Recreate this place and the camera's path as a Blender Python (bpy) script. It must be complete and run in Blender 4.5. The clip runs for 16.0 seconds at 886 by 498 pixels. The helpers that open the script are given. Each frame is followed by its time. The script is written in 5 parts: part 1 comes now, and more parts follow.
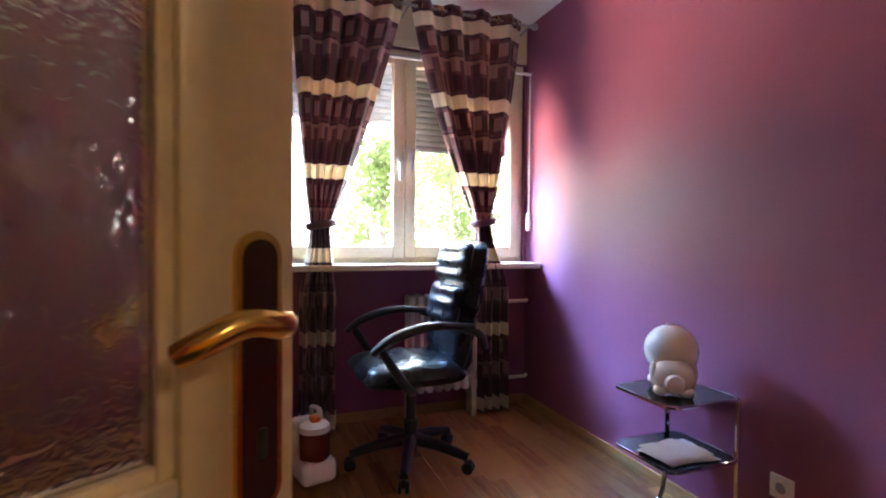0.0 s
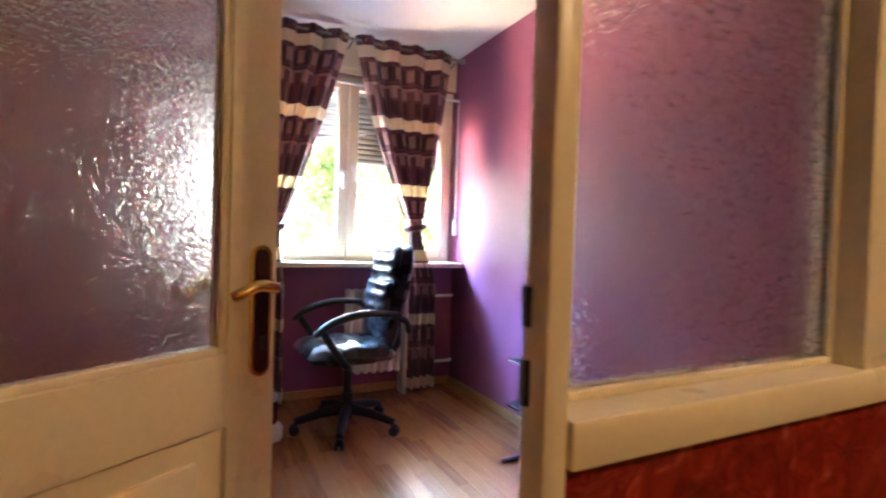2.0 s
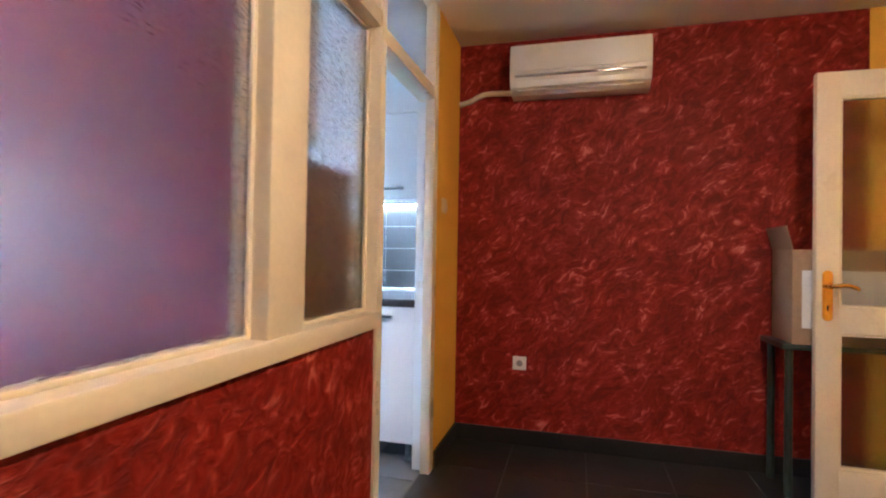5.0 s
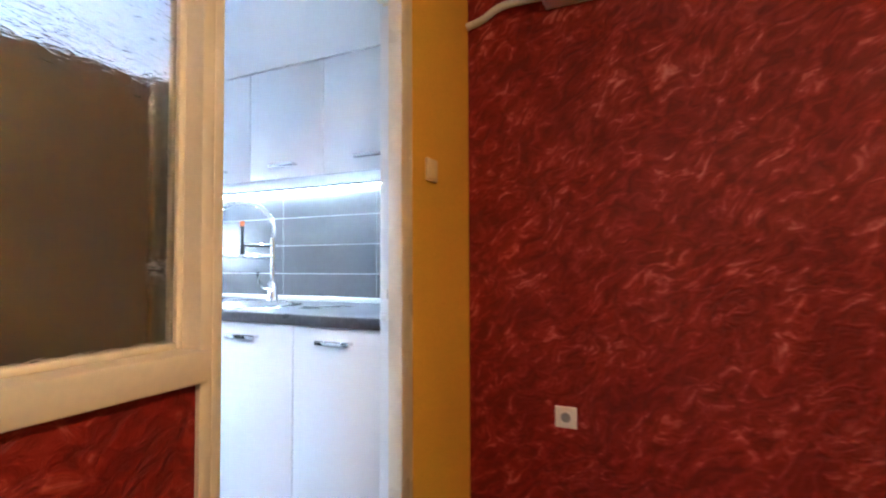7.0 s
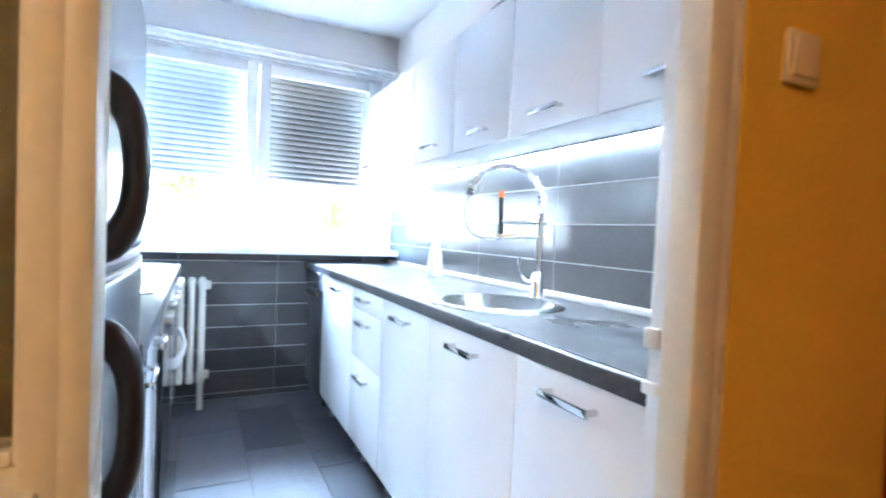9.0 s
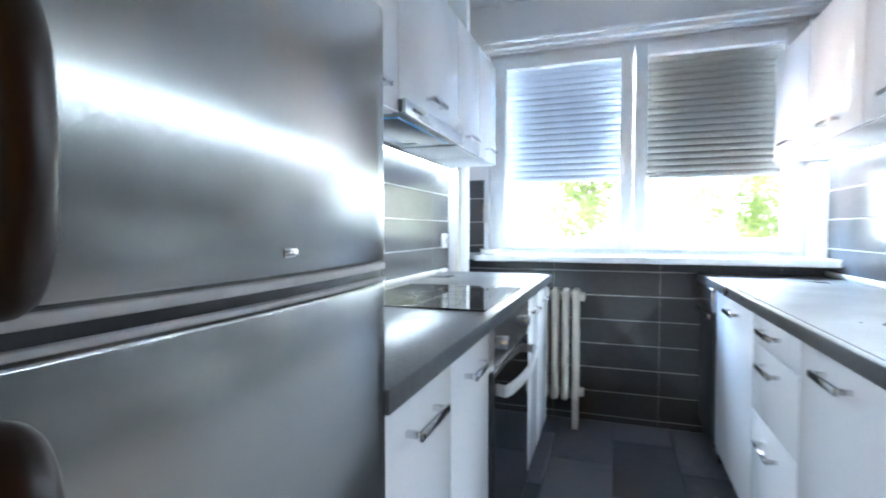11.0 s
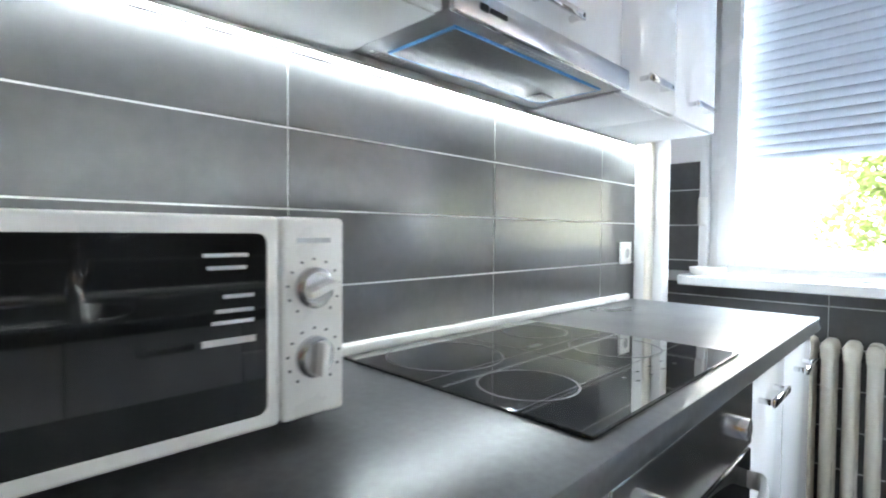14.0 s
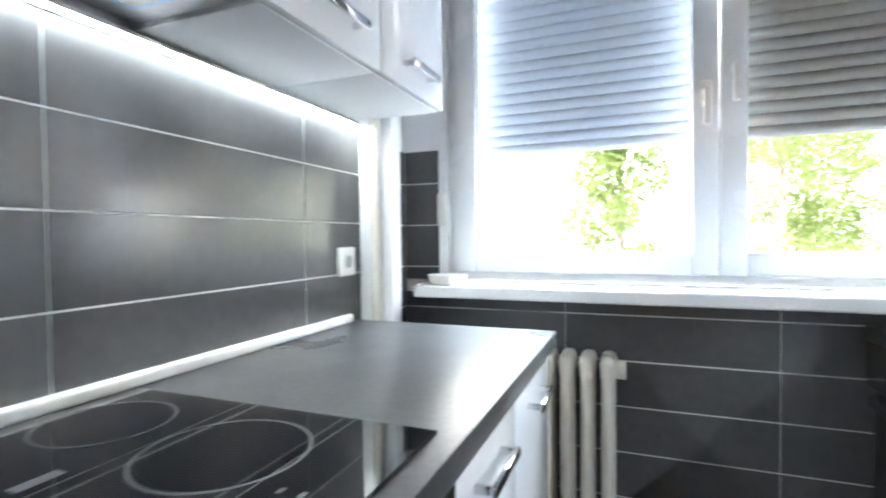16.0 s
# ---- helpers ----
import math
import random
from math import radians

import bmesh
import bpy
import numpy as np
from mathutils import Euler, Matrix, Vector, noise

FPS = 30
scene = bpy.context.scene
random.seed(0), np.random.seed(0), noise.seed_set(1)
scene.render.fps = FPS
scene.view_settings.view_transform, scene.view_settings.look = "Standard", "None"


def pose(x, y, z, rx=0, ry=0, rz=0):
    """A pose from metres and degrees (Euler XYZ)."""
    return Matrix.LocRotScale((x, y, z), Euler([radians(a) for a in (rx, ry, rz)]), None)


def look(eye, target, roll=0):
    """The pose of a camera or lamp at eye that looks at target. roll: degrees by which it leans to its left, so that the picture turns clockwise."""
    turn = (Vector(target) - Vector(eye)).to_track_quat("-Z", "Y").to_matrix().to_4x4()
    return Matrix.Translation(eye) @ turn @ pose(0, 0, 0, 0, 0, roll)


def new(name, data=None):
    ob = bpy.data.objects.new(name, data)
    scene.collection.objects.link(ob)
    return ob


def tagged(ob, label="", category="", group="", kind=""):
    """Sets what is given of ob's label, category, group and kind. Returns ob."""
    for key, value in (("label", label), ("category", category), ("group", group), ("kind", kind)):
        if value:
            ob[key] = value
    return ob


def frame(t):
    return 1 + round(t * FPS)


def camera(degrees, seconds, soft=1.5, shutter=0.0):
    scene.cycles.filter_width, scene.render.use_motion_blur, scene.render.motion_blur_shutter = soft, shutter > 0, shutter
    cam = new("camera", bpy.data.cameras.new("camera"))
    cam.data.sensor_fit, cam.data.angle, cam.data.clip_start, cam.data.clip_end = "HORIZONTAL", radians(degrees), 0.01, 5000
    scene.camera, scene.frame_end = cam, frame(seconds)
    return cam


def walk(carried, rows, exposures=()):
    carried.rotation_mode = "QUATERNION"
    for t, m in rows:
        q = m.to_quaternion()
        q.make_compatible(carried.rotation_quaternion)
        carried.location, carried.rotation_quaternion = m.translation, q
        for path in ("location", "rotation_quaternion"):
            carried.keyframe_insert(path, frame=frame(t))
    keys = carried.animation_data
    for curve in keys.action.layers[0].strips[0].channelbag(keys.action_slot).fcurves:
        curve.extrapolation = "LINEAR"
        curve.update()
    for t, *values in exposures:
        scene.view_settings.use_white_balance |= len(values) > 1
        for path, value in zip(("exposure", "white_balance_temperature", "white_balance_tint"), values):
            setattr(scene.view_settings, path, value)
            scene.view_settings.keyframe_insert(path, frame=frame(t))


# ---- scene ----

cam = camera(83.6, 16.0, soft=2.0, shutter=0.5)
PATH = [
    (0, (0.145, -0.95, 1.105), (0.832, 0.928, 1.06), 0.5),
    (0.5, (0.087, -1.077, 1.112), (0.753, 0.808, 1.062), 0.3),
    (1, (0.047, -1.208, 1.118), (0.703, 0.68, 1.058), 0.8),
    (1.5, (0.04, -1.329, 1.13), (0.742, 0.543, 1.073), 1.7),
    (2, (0.043, -1.452, 1.132), (0.924, 0.344, 1.089), 1.8),
    (2.5, (0.073, -1.526, 1.133), (1.221, 0.112, 1.113), 2.2),
    (3, (0.148, -1.598, 1.134), (1.561, -0.183, 1.127), 1.8),
    (3.5, (0.225, -1.666, 1.134), (1.869, -0.528, 1.142), 1.5),
    (4, (0.384, -1.686, 1.129), (2.196, -0.839, 1.154), 1.1),
    (4.5, (0.552, -1.711, 1.132), (2.463, -1.122, 1.167), 1.0),
    (4.7, (0.631, -1.718, 1.139), (2.564, -1.206, 1.17), 0.9),
    (6.8, (1.819, -1.799, 1.095), (3.665, -1.03, 1.137), 0.9),
    (7, (1.889, -1.81, 1.082), (3.694, -0.95, 1.146), -0.2),
    (7.5, (2.119, -1.747, 1.11), (3.785, -0.641, 1.131), 0.9),
    (8.2, (2.382, -1.618, 1.121), (3.768, -0.177, 1.102), 1.3),
    (8.7, (2.561, -1.524, 1.133), (3.645, 0.156, 1.08), 2.8),
    (9, (2.649, -1.465, 1.131), (3.532, 0.328, 1.068), 2.5),
    (9.3, (2.716, -1.378, 1.127), (3.402, 0.5, 1.059), 2.4),
    (10, (2.813, -1.23, 1.138), (2.917, 0.765, 1.043), 1.4),
    (10.2, (2.829, -1.191, 1.136), (2.752, 0.805, 1.039), 1.3),
    (12.3, (2.887, -0.725, 1.135), (1.704, 0.886, 1.05), -0.1),
    (12.5, (2.888, -0.65, 1.153), (1.647, 0.914, 1.045), 0.5),
    (13, (2.886, -0.491, 1.14), (1.508, 0.957, 1.065), 0.2),
    (13.5, (2.843, -0.338, 1.136), (1.405, 1.051, 1.08), 0.2),
    (14, (2.807, -0.21, 1.143), (1.391, 1.202, 1.081), 0.4),
    (14.5, (2.77, -0.079, 1.141), (1.451, 1.424, 1.093), 0.2),
    (15, (2.748, 0.117, 1.136), (1.554, 1.721, 1.113), -0.5),
    (15.5, (2.739, 0.261, 1.133), (1.745, 1.996, 1.114), -1.0),
    (16, (2.753, 0.366, 1.141), (2.021, 2.227, 1.095), -0.6),
]
walk(cam, [(t, look(eye, target, roll)) for t, eye, target, roll in PATH],
     exposures=[(0, 2.25, 6500, 10), (1.5, 2.8, 6500, 10), (2, 2.85, 6400, 10), (3, 2.75, 5800, 10), (3.5, 2.9, 5600, 10), (4, 3.05, 5400, 10), (4.7, 3.6, 5000, 10), (7, 3.55, 5200, 10),
                (8.2, 3.5, 5300, 10), (9.3, 3.3, 5500, 8), (10.2, 2.8, 5600, 8), (12.3, 2.22, 6700, 10), (14, 2.5, 6800, 10), (16, 2.2, 6800, 10)])

# ---- light ----
world = bpy.data.worlds.new("sky")
scene.world = world
world.use_nodes = True
wn = world.node_tree.nodes
sky = wn.new("ShaderNodeTexSky")
sky.sky_type = "NISHITA"
sky.sun_disc = False
sky.sun_elevation = radians(50)
sky.sun_rotation = radians(200)
wn["Background"].inputs["Strength"].default_value = 0.15
world.node_tree.links.new(sky.outputs["Color"], wn["Background"].inputs["Color"])
sun = new("sun", bpy.data.lights.new("sun", "SUN"))
sun.data.energy, sun.data.angle, sun.data.color = 5.0, radians(0.5), (1, 0.95, 0.88)
sun.matrix_world = look((0, 0, 12), (4.1, 11.3, 0))



def skylight(name, x, z, width, watts, color, aim_x, aim_y, aim_z):
    """Daylight from outside on its way into a window."""
    lamp = new(name, bpy.data.lights.new(name, "AREA"))
    lamp.data.shape, lamp.data.size, lamp.data.size_y = "RECTANGLE", width, 1.4
    lamp.data.energy, lamp.data.color = watts, color
    lamp.matrix_world = look((x, 4.4, z), (aim_x, aim_y, aim_z))


SKY_BLUE, GROUND_WARM = (0.68, 0.84, 1.0), (1.0, 0.68, 0.42)
skylight("skylight_plum", -1.1, 3.6, 2.2, 345, (0.28, 0.53, 1.0), 1.2, 1.4, 0.6)
skylight("sunlit_ground_plum", -1.2, -0.15, 2.0, 128, GROUND_WARM, 1.4, 1.6, 1.8)
skylight("skylight_kitchen", 2.95, 3.3, 2.2, 260, SKY_BLUE, 2.95, 2.0, 1.2)

# ---- plan, in metres ----
CEIL = 2.52          # ceiling height
PW = 1.82            # plum room's right wall
KL, KR = 1.96, 3.92  # kitchen's side walls
RED = 3.835          # red wall of the hall
PH, PK = -1.005, -0.905  # partition, hall side and room side
FAC = 2.0            # facade's inner face
CT = 0.90            # worktop height
LF, RF = 2.56, 3.31  # worktop front edges


# ---- materials ----
def shader(name, color, rough=0.5, metal=0.0, **more):
    m = bpy.data.materials.new(name)
    m.use_nodes = True
    b = m.node_tree.nodes["Principled BSDF"]
    b.inputs["Base Color"].default_value = (*color, 1)
    b.inputs["Roughness"].default_value = rough
    b.inputs["Metallic"].default_value = metal
    for key, value in more.items():
        b.inputs[key.replace("_", " ")].default_value = value
    return m, m.node_tree, b


def node(tree, kind, links=(), **values):
    n = tree.nodes.new(kind)
    for key, value in values.items():
        n.inputs[key.replace("_", " ")].default_value = value
    for key, out in links:
        tree.links.new(out, n.inputs[key])
    return n


def coords(tree, scale=(1, 1, 1), kind="Object"):
    c = tree.nodes.new("ShaderNodeTexCoord")
    mp = tree.nodes.new("ShaderNodeMapping")
    mp.inputs["Scale"].default_value = scale
    tree.links.new(c.outputs[kind], mp.inputs["Vector"])
    return mp.outputs["Vector"]


def ramp(tree, fac, stops):
    r = tree.nodes.new("ShaderNodeValToRGB")
    while len(r.color_ramp.elements) < len(stops):
        r.color_ramp.elements.new(0.5)
    for e, (p, c) in zip(r.color_ramp.elements, stops):
        e.position, e.color = p, (*c, 1)
    tree.links.new(fac, r.inputs["Fac"])
    return r.outputs["Color"]


def bumped(tree, b, height, strength, distance=0.002):
    n = node(tree, "ShaderNodeBump", [("Height", height)], Strength=strength, Distance=distance)
    tree.links.new(n.outputs["Normal"], b.inputs["Normal"])


def surface(name, color, rough=0.5, metal=0.0, vary=0.06, scale=3.0, grain=60.0, bump=0.15, depth=0.001, stretch=(1, 1, 1), each=0.0, **more):
    """Colour with slow stains and a fine grain, in relief and gloss; each: how much single pieces differ."""
    m, t, b = shader(name, color, rough, metal, **more)
    v = coords(t, stretch)
    if each:
        who = t.nodes.new("ShaderNodeObjectInfo")
        far = node(t, "ShaderNodeMath", [(0, who.outputs["Random"])])
        far.operation, far.inputs[1].default_value = "MULTIPLY", 53.0
        push = node(t, "ShaderNodeVectorMath", [(0, v), (1, node(t, "ShaderNodeCombineXYZ", [("X", far.outputs[0]), ("Y", far.outputs[0]), ("Z", far.outputs[0])]).outputs[0])])
        v = push.outputs[0]
    slow = node(t, "ShaderNodeTexNoise", [("Vector", v)], Scale=scale, Detail=1.0 if each else 4.0)
    fine = node(t, "ShaderNodeTexNoise", [("Vector", v)], Scale=grain, Detail=3.0)
    both = node(t, "ShaderNodeMath", [(0, slow.outputs["Fac"]), (1, fine.outputs["Fac"])])
    both.operation = "ADD"
    half = node(t, "ShaderNodeMath", [(0, both.outputs[0])])
    half.operation, half.inputs[1].default_value = "MULTIPLY", 0.5
    fac = half.outputs[0]
    if each:
        info = t.nodes.new("ShaderNodeObjectInfo")
        one = node(t, "ShaderNodeMath", [(0, info.outputs["Random"])])
        one.operation, one.inputs[1].default_value = "MULTIPLY", each
        two = node(t, "ShaderNodeMath", [(0, fac), (1, one.outputs[0])])
        two.operation = "ADD"
        three = node(t, "ShaderNodeMath", [(0, two.outputs[0])])
        three.operation, three.inputs[1].default_value = "SUBTRACT", each / 2
        fac = three.outputs[0]
    lo, hi = [max(0, c * (1 - vary * 2)) for c in color], [min(1, c * (1 + vary * 2)) for c in color]
    t.links.new(ramp(t, fac, [(0.25, lo), (0.75, hi)]), b.inputs["Base Color"])
    rr = node(t, "ShaderNodeMapRange", [("Value", slow.outputs["Fac"])], From_Min=0.3, From_Max=0.7, To_Min=rough * (0.97 if each else 0.85), To_Max=min(1, rough * (1.03 if each else 1.2)))
    t.links.new(rr.outputs["Result"], b.inputs["Roughness"])
    if bump:
        bumped(t, b, fine.outputs["Fac"], bump, depth)
    return m


def stucco():
    """Polished red plaster: trowel drags, paler and glossier where the trowel lifted."""
    m, t, b = shader("red_stucco", (0.2, 0.012, 0.008), 0.3, Specular_IOR_Level=0.3)
    v = coords(t)
    warp = node(t, "ShaderNodeTexNoise", [("Vector", v)], Scale=3.5, Detail=3.0)
    mix = node(t, "ShaderNodeMixRGB", [("Color1", v), ("Color2", warp.outputs["Color"])], Fac=0.16)
    tilt = t.nodes.new("ShaderNodeMapping")
    tilt.inputs["Rotation"].default_value = (radians(42), radians(25), 0)
    t.links.new(mix.outputs["Color"], tilt.inputs["Vector"])
    lean = t.nodes.new("ShaderNodeMapping")
    lean.inputs["Scale"].default_value = (0.8, 0.55, 1.25)
    t.links.new(tilt.outputs["Vector"], lean.inputs["Vector"])
    a = node(t, "ShaderNodeTexNoise", [("Vector", lean.outputs["Vector"])], Scale=29.0, Detail=6.0, Roughness=0.6, Distortion=0.9)
    c = node(t, "ShaderNodeTexNoise", [("Vector", v)], Scale=6.0, Detail=5.0, Roughness=0.6)
    big = node(t, "ShaderNodeMapRange", [("Value", c.outputs["Fac"])], From_Min=0.3, From_Max=0.7, To_Min=-0.12, To_Max=0.10)
    add = node(t, "ShaderNodeMath", [(0, a.outputs["Fac"]), (1, big.outputs["Result"])])
    add.operation = "ADD"
    t.links.new(ramp(t, add.outputs[0], [(0.34, (0.15, 0.006, 0.001)), (0.5, (0.23, 0.010, 0.003)), (0.60, (0.31, 0.024, 0.011)), (0.67, (0.49, 0.09, 0.055)), (0.78, (0.66, 0.2, 0.14))]), b.inputs["Base Color"])
    rr = node(t, "ShaderNodeMapRange", [("Value", add.outputs[0])], From_Min=0.4, From_Max=0.65, To_Min=0.6, To_Max=0.36)
    t.links.new(rr.outputs["Result"], b.inputs["Roughness"])
    bumped(t, b, a.outputs["Fac"], 1.0, 0.012)
    return m


def wood(name, color, dark, along="x", each=0.25):
    m, t, b = shader(name, color, 0.25)
    v = coords(t, (2.2, 26, 26) if along == "x" else (26, 2.2, 26))
    info = t.nodes.new("ShaderNodeObjectInfo")
    off = node(t, "ShaderNodeVectorMath", [(0, v)])
    k = node(t, "ShaderNodeMath", [(0, info.outputs["Random"])])
    k.operation, k.inputs[1].default_value = "MULTIPLY", 37.0
    comb = node(t, "ShaderNodeCombineXYZ", [("X", k.outputs[0]), ("Y", k.outputs[0])])
    t.links.new(comb.outputs[0], off.inputs[1])
    n = node(t, "ShaderNodeTexNoise", [("Vector", off.outputs[0])], Scale=1.6, Detail=6.0, Distortion=0.6)
    one = node(t, "ShaderNodeMath", [(0, info.outputs["Random"])])
    one.operation, one.inputs[1].default_value = "MULTIPLY", each
    s = node(t, "ShaderNodeMath", [(0, n.outputs["Fac"]), (1, one.outputs[0])])
    s.operation = "ADD"
    t.links.new(ramp(t, s.outputs[0], [(0.35, dark), (0.8, color)]), b.inputs["Base Color"])
    bumped(t, b, n.outputs["Fac"], 0.15, 0.001)
    return m


def rippled_glass(name, scale, tint, rough, depth, stretch=(1, 1, 1)):
    """Cathedral glass: clear, with a hammered face."""
    m, t, b = shader(name, tint, rough, 0.0, Transmission_Weight=1.0, IOR=1.45)
    v = coords(t, stretch)
    n = node(t, "ShaderNodeTexNoise", [("Vector", v)], Scale=scale, Detail=1.5, Distortion=1.4)
    bumped(t, b, n.outputs["Fac"], 1.0, depth)
    return m


def brushed(name, color, rough, along=(1, 1, 60)):
    m, t, b = shader(name, color, rough, 1.0)
    v = coords(t, along)
    n = node(t, "ShaderNodeTexNoise", [("Vector", v)], Scale=12.0, Detail=4.0)
    rr = node(t, "ShaderNodeMapRange", [("Value", n.outputs["Fac"])], From_Min=0.3, From_Max=0.7, To_Min=rough * 0.94, To_Max=rough * 1.07)
    t.links.new(rr.outputs["Result"], b.inputs["Roughness"])
    bumped(t, b, n.outputs["Fac"], 0.006, 0.0006)
    return m


def glow(name, color, strength):
    m, t, b = shader(name, (0.9, 0.9, 0.9), 0.5)
    b.inputs["Emission Color"].default_value = (*color, 1)
    b.inputs["Emission Strength"].default_value = strength
    return m


PLUM = surface("plum_paint", (0.26, 0.074, 0.155), 0.5, vary=0.04, scale=1.2, grain=140, bump=0.2)
RED_STUCCO = stucco()
YELLOW = surface("yellow_paint", (0.84, 0.49, 0.035), 0.5, vary=0.05, scale=2.0, grain=120, bump=0.2)
WHITE_WALL = surface("white_wall_paint", (0.82, 0.82, 0.82), 0.6, vary=0.02, scale=1.5, grain=120, bump=0.15)
CREAM = surface("cream_gloss_paint", (0.80, 0.71, 0.54), 0.3, vary=0.035, scale=4.0, grain=70, bump=0.12)
WHITE_GLOSS = surface("white_lacquer", (0.82, 0.83, 0.85), 0.09, vary=0.012, scale=2.0, grain=150, bump=0.02)
MELAMINE = surface("white_melamine", (0.76, 0.76, 0.77), 0.55, vary=0.02, scale=3.0, grain=150, bump=0.03)
PVC = surface("white_pvc", (0.84, 0.84, 0.84), 0.25, vary=0.015, scale=5.0, grain=150, bump=0.02)
WHITE_PLASTIC = surface("white_plastic", (0.8, 0.79, 0.76), 0.3, vary=0.02, scale=8.0, grain=200, bump=0.02)
ENAMEL = surface("cream_enamel", (0.76, 0.72, 0.63), 0.3, vary=0.04, scale=9.0, grain=90, bump=0.08)
OAK = wood("oak_plank", (0.46, 0.22, 0.08), (0.22, 0.085, 0.028), "y", 0.6)
OAK_TRIM = wood("oak_trim", (0.52, 0.32, 0.14), (0.38, 0.2, 0.08), "y", 0.1)
SLATE = surface("slate_worktop", (0.064, 0.065, 0.068), 0.31, vary=0.24, scale=3.5, grain=70, bump=0.04)
TILE = surface("anthracite_tile", (0.105, 0.105, 0.106), 0.19, vary=0.07, scale=5.0, grain=40, bump=0.0, each=0.25)
FLOOR_TILE = surface("kitchen_floor_tile", (0.125, 0.13, 0.15), 0.3, vary=0.16, scale=4.0, grain=30, bump=0.035, each=0.7)
HALL_TILE = surface("black_floor_tile", (0.022, 0.022, 0.024), 0.3, vary=0.2, scale=4.0, grain=40, bump=0.02, each=0.3)
GROUT = surface("pale_grout", (0.72, 0.72, 0.72), 0.8, vary=0.1, scale=9, grain=200, bump=0.3)
GROUT_GREY = surface("hall_grout", (0.15, 0.145, 0.14), 0.8, vary=0.1, scale=9, grain=200, bump=0.3)
GROUT_DARK = surface("grey_grout", (0.13, 0.13, 0.13), 0.8, vary=0.1, scale=9, grain=200, bump=0.3)
STEEL = brushed("brushed_steel", (0.40, 0.405, 0.395), 0.21, (60, 60, 1))
STEEL_BRIGHT = brushed("steel_trim", (0.62, 0.62, 0.63), 0.25, (1, 40, 40))
CHROME = surface("chrome", (0.66, 0.66, 0.68), 0.07, 1.0, vary=0.01, bump=0)
BRASS = surface("polished_brass", (0.78, 0.52, 0.16), 0.2, 1.0, vary=0.06, scale=20, bump=0.02)
BROWN_PLASTIC = surface("dark_brown_plastic", (0.035, 0.024, 0.02), 0.3, vary=0.1, bump=0.05)
BLACK_PLASTIC = surface("black_plastic", (0.02, 0.02, 0.022), 0.33, vary=0.1, grain=200, bump=0.08)
BLACK_GLASS = surface("black_glass", (0.008, 0.008, 0.009), 0.04, vary=0.05, bump=0)
LEATHER = surface("black_leather", (0.02, 0.021, 0.024), 0.27, vary=0.15, scale=6, grain=160, bump=0.35, depth=0.002)
CERAMIC = surface("white_ceramic", (0.82, 0.80, 0.76), 0.12, vary=0.02, scale=8, bump=0)
SWITCH_CREAM = surface("aged_cream_plastic", (0.74, 0.58, 0.32), 0.35, vary=0.03, scale=8.0, grain=200, bump=0.02)
PAPER = surface("white_paper", (0.8, 0.8, 0.82), 0.7, vary=0.04, bump=0.1)
CARDBOARD = surface("brown_cardboard", (0.36, 0.24, 0.14), 0.8, vary=0.08, grain=50, bump=0.2)
ORANGE = surface("orange_plastic", (0.75, 0.16, 0.03), 0.3, vary=0.03, bump=0)
GREY_METAL = surface("grey_metal", (0.35, 0.35, 0.36), 0.4, 0.6, vary=0.06, bump=0.05)


def see_through(m, color, share):
    """Lets some light pass diffusely, as thin plastic and leaves do."""
    t = m.node_tree
    b, out = t.nodes["Principled BSDF"], t.nodes["Material Output"]
    tr = node(t, "ShaderNodeBsdfTranslucent")
    tr.inputs["Color"].default_value = (*color, 1)
    mix = node(t, "ShaderNodeMixShader", [(1, b.outputs[0]), (2, tr.outputs[0])], Fac=share)
    t.links.new(mix.outputs[0], out.inputs["Surface"])
    return m


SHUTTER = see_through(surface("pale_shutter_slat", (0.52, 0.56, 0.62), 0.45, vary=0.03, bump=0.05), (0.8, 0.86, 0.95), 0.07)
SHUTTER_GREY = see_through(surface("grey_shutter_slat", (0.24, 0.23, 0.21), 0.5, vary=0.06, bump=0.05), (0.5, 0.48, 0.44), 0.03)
DOOR_GLASS = rippled_glass("hammered_glass", 85, (0.95, 0.93, 0.9), 0.24, 0.0024)
SCREEN_GLASS = rippled_glass("rippled_glass", 70, (0.96, 0.95, 0.94), 0.14, 0.0022, (0.45, 1, 1.5))
GLASS = shader("window_glass", (1, 1, 1), 0.0, 0.0, Transmission_Weight=1.0, IOR=1.02)[0]
LED = glow("led_strip", (0.78, 0.91, 1.0), 42.0)
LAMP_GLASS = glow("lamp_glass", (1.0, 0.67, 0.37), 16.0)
BLUE_FILM = surface("blue_film", (0.08, 0.33, 0.7), 0.3, vary=0.05, bump=0)


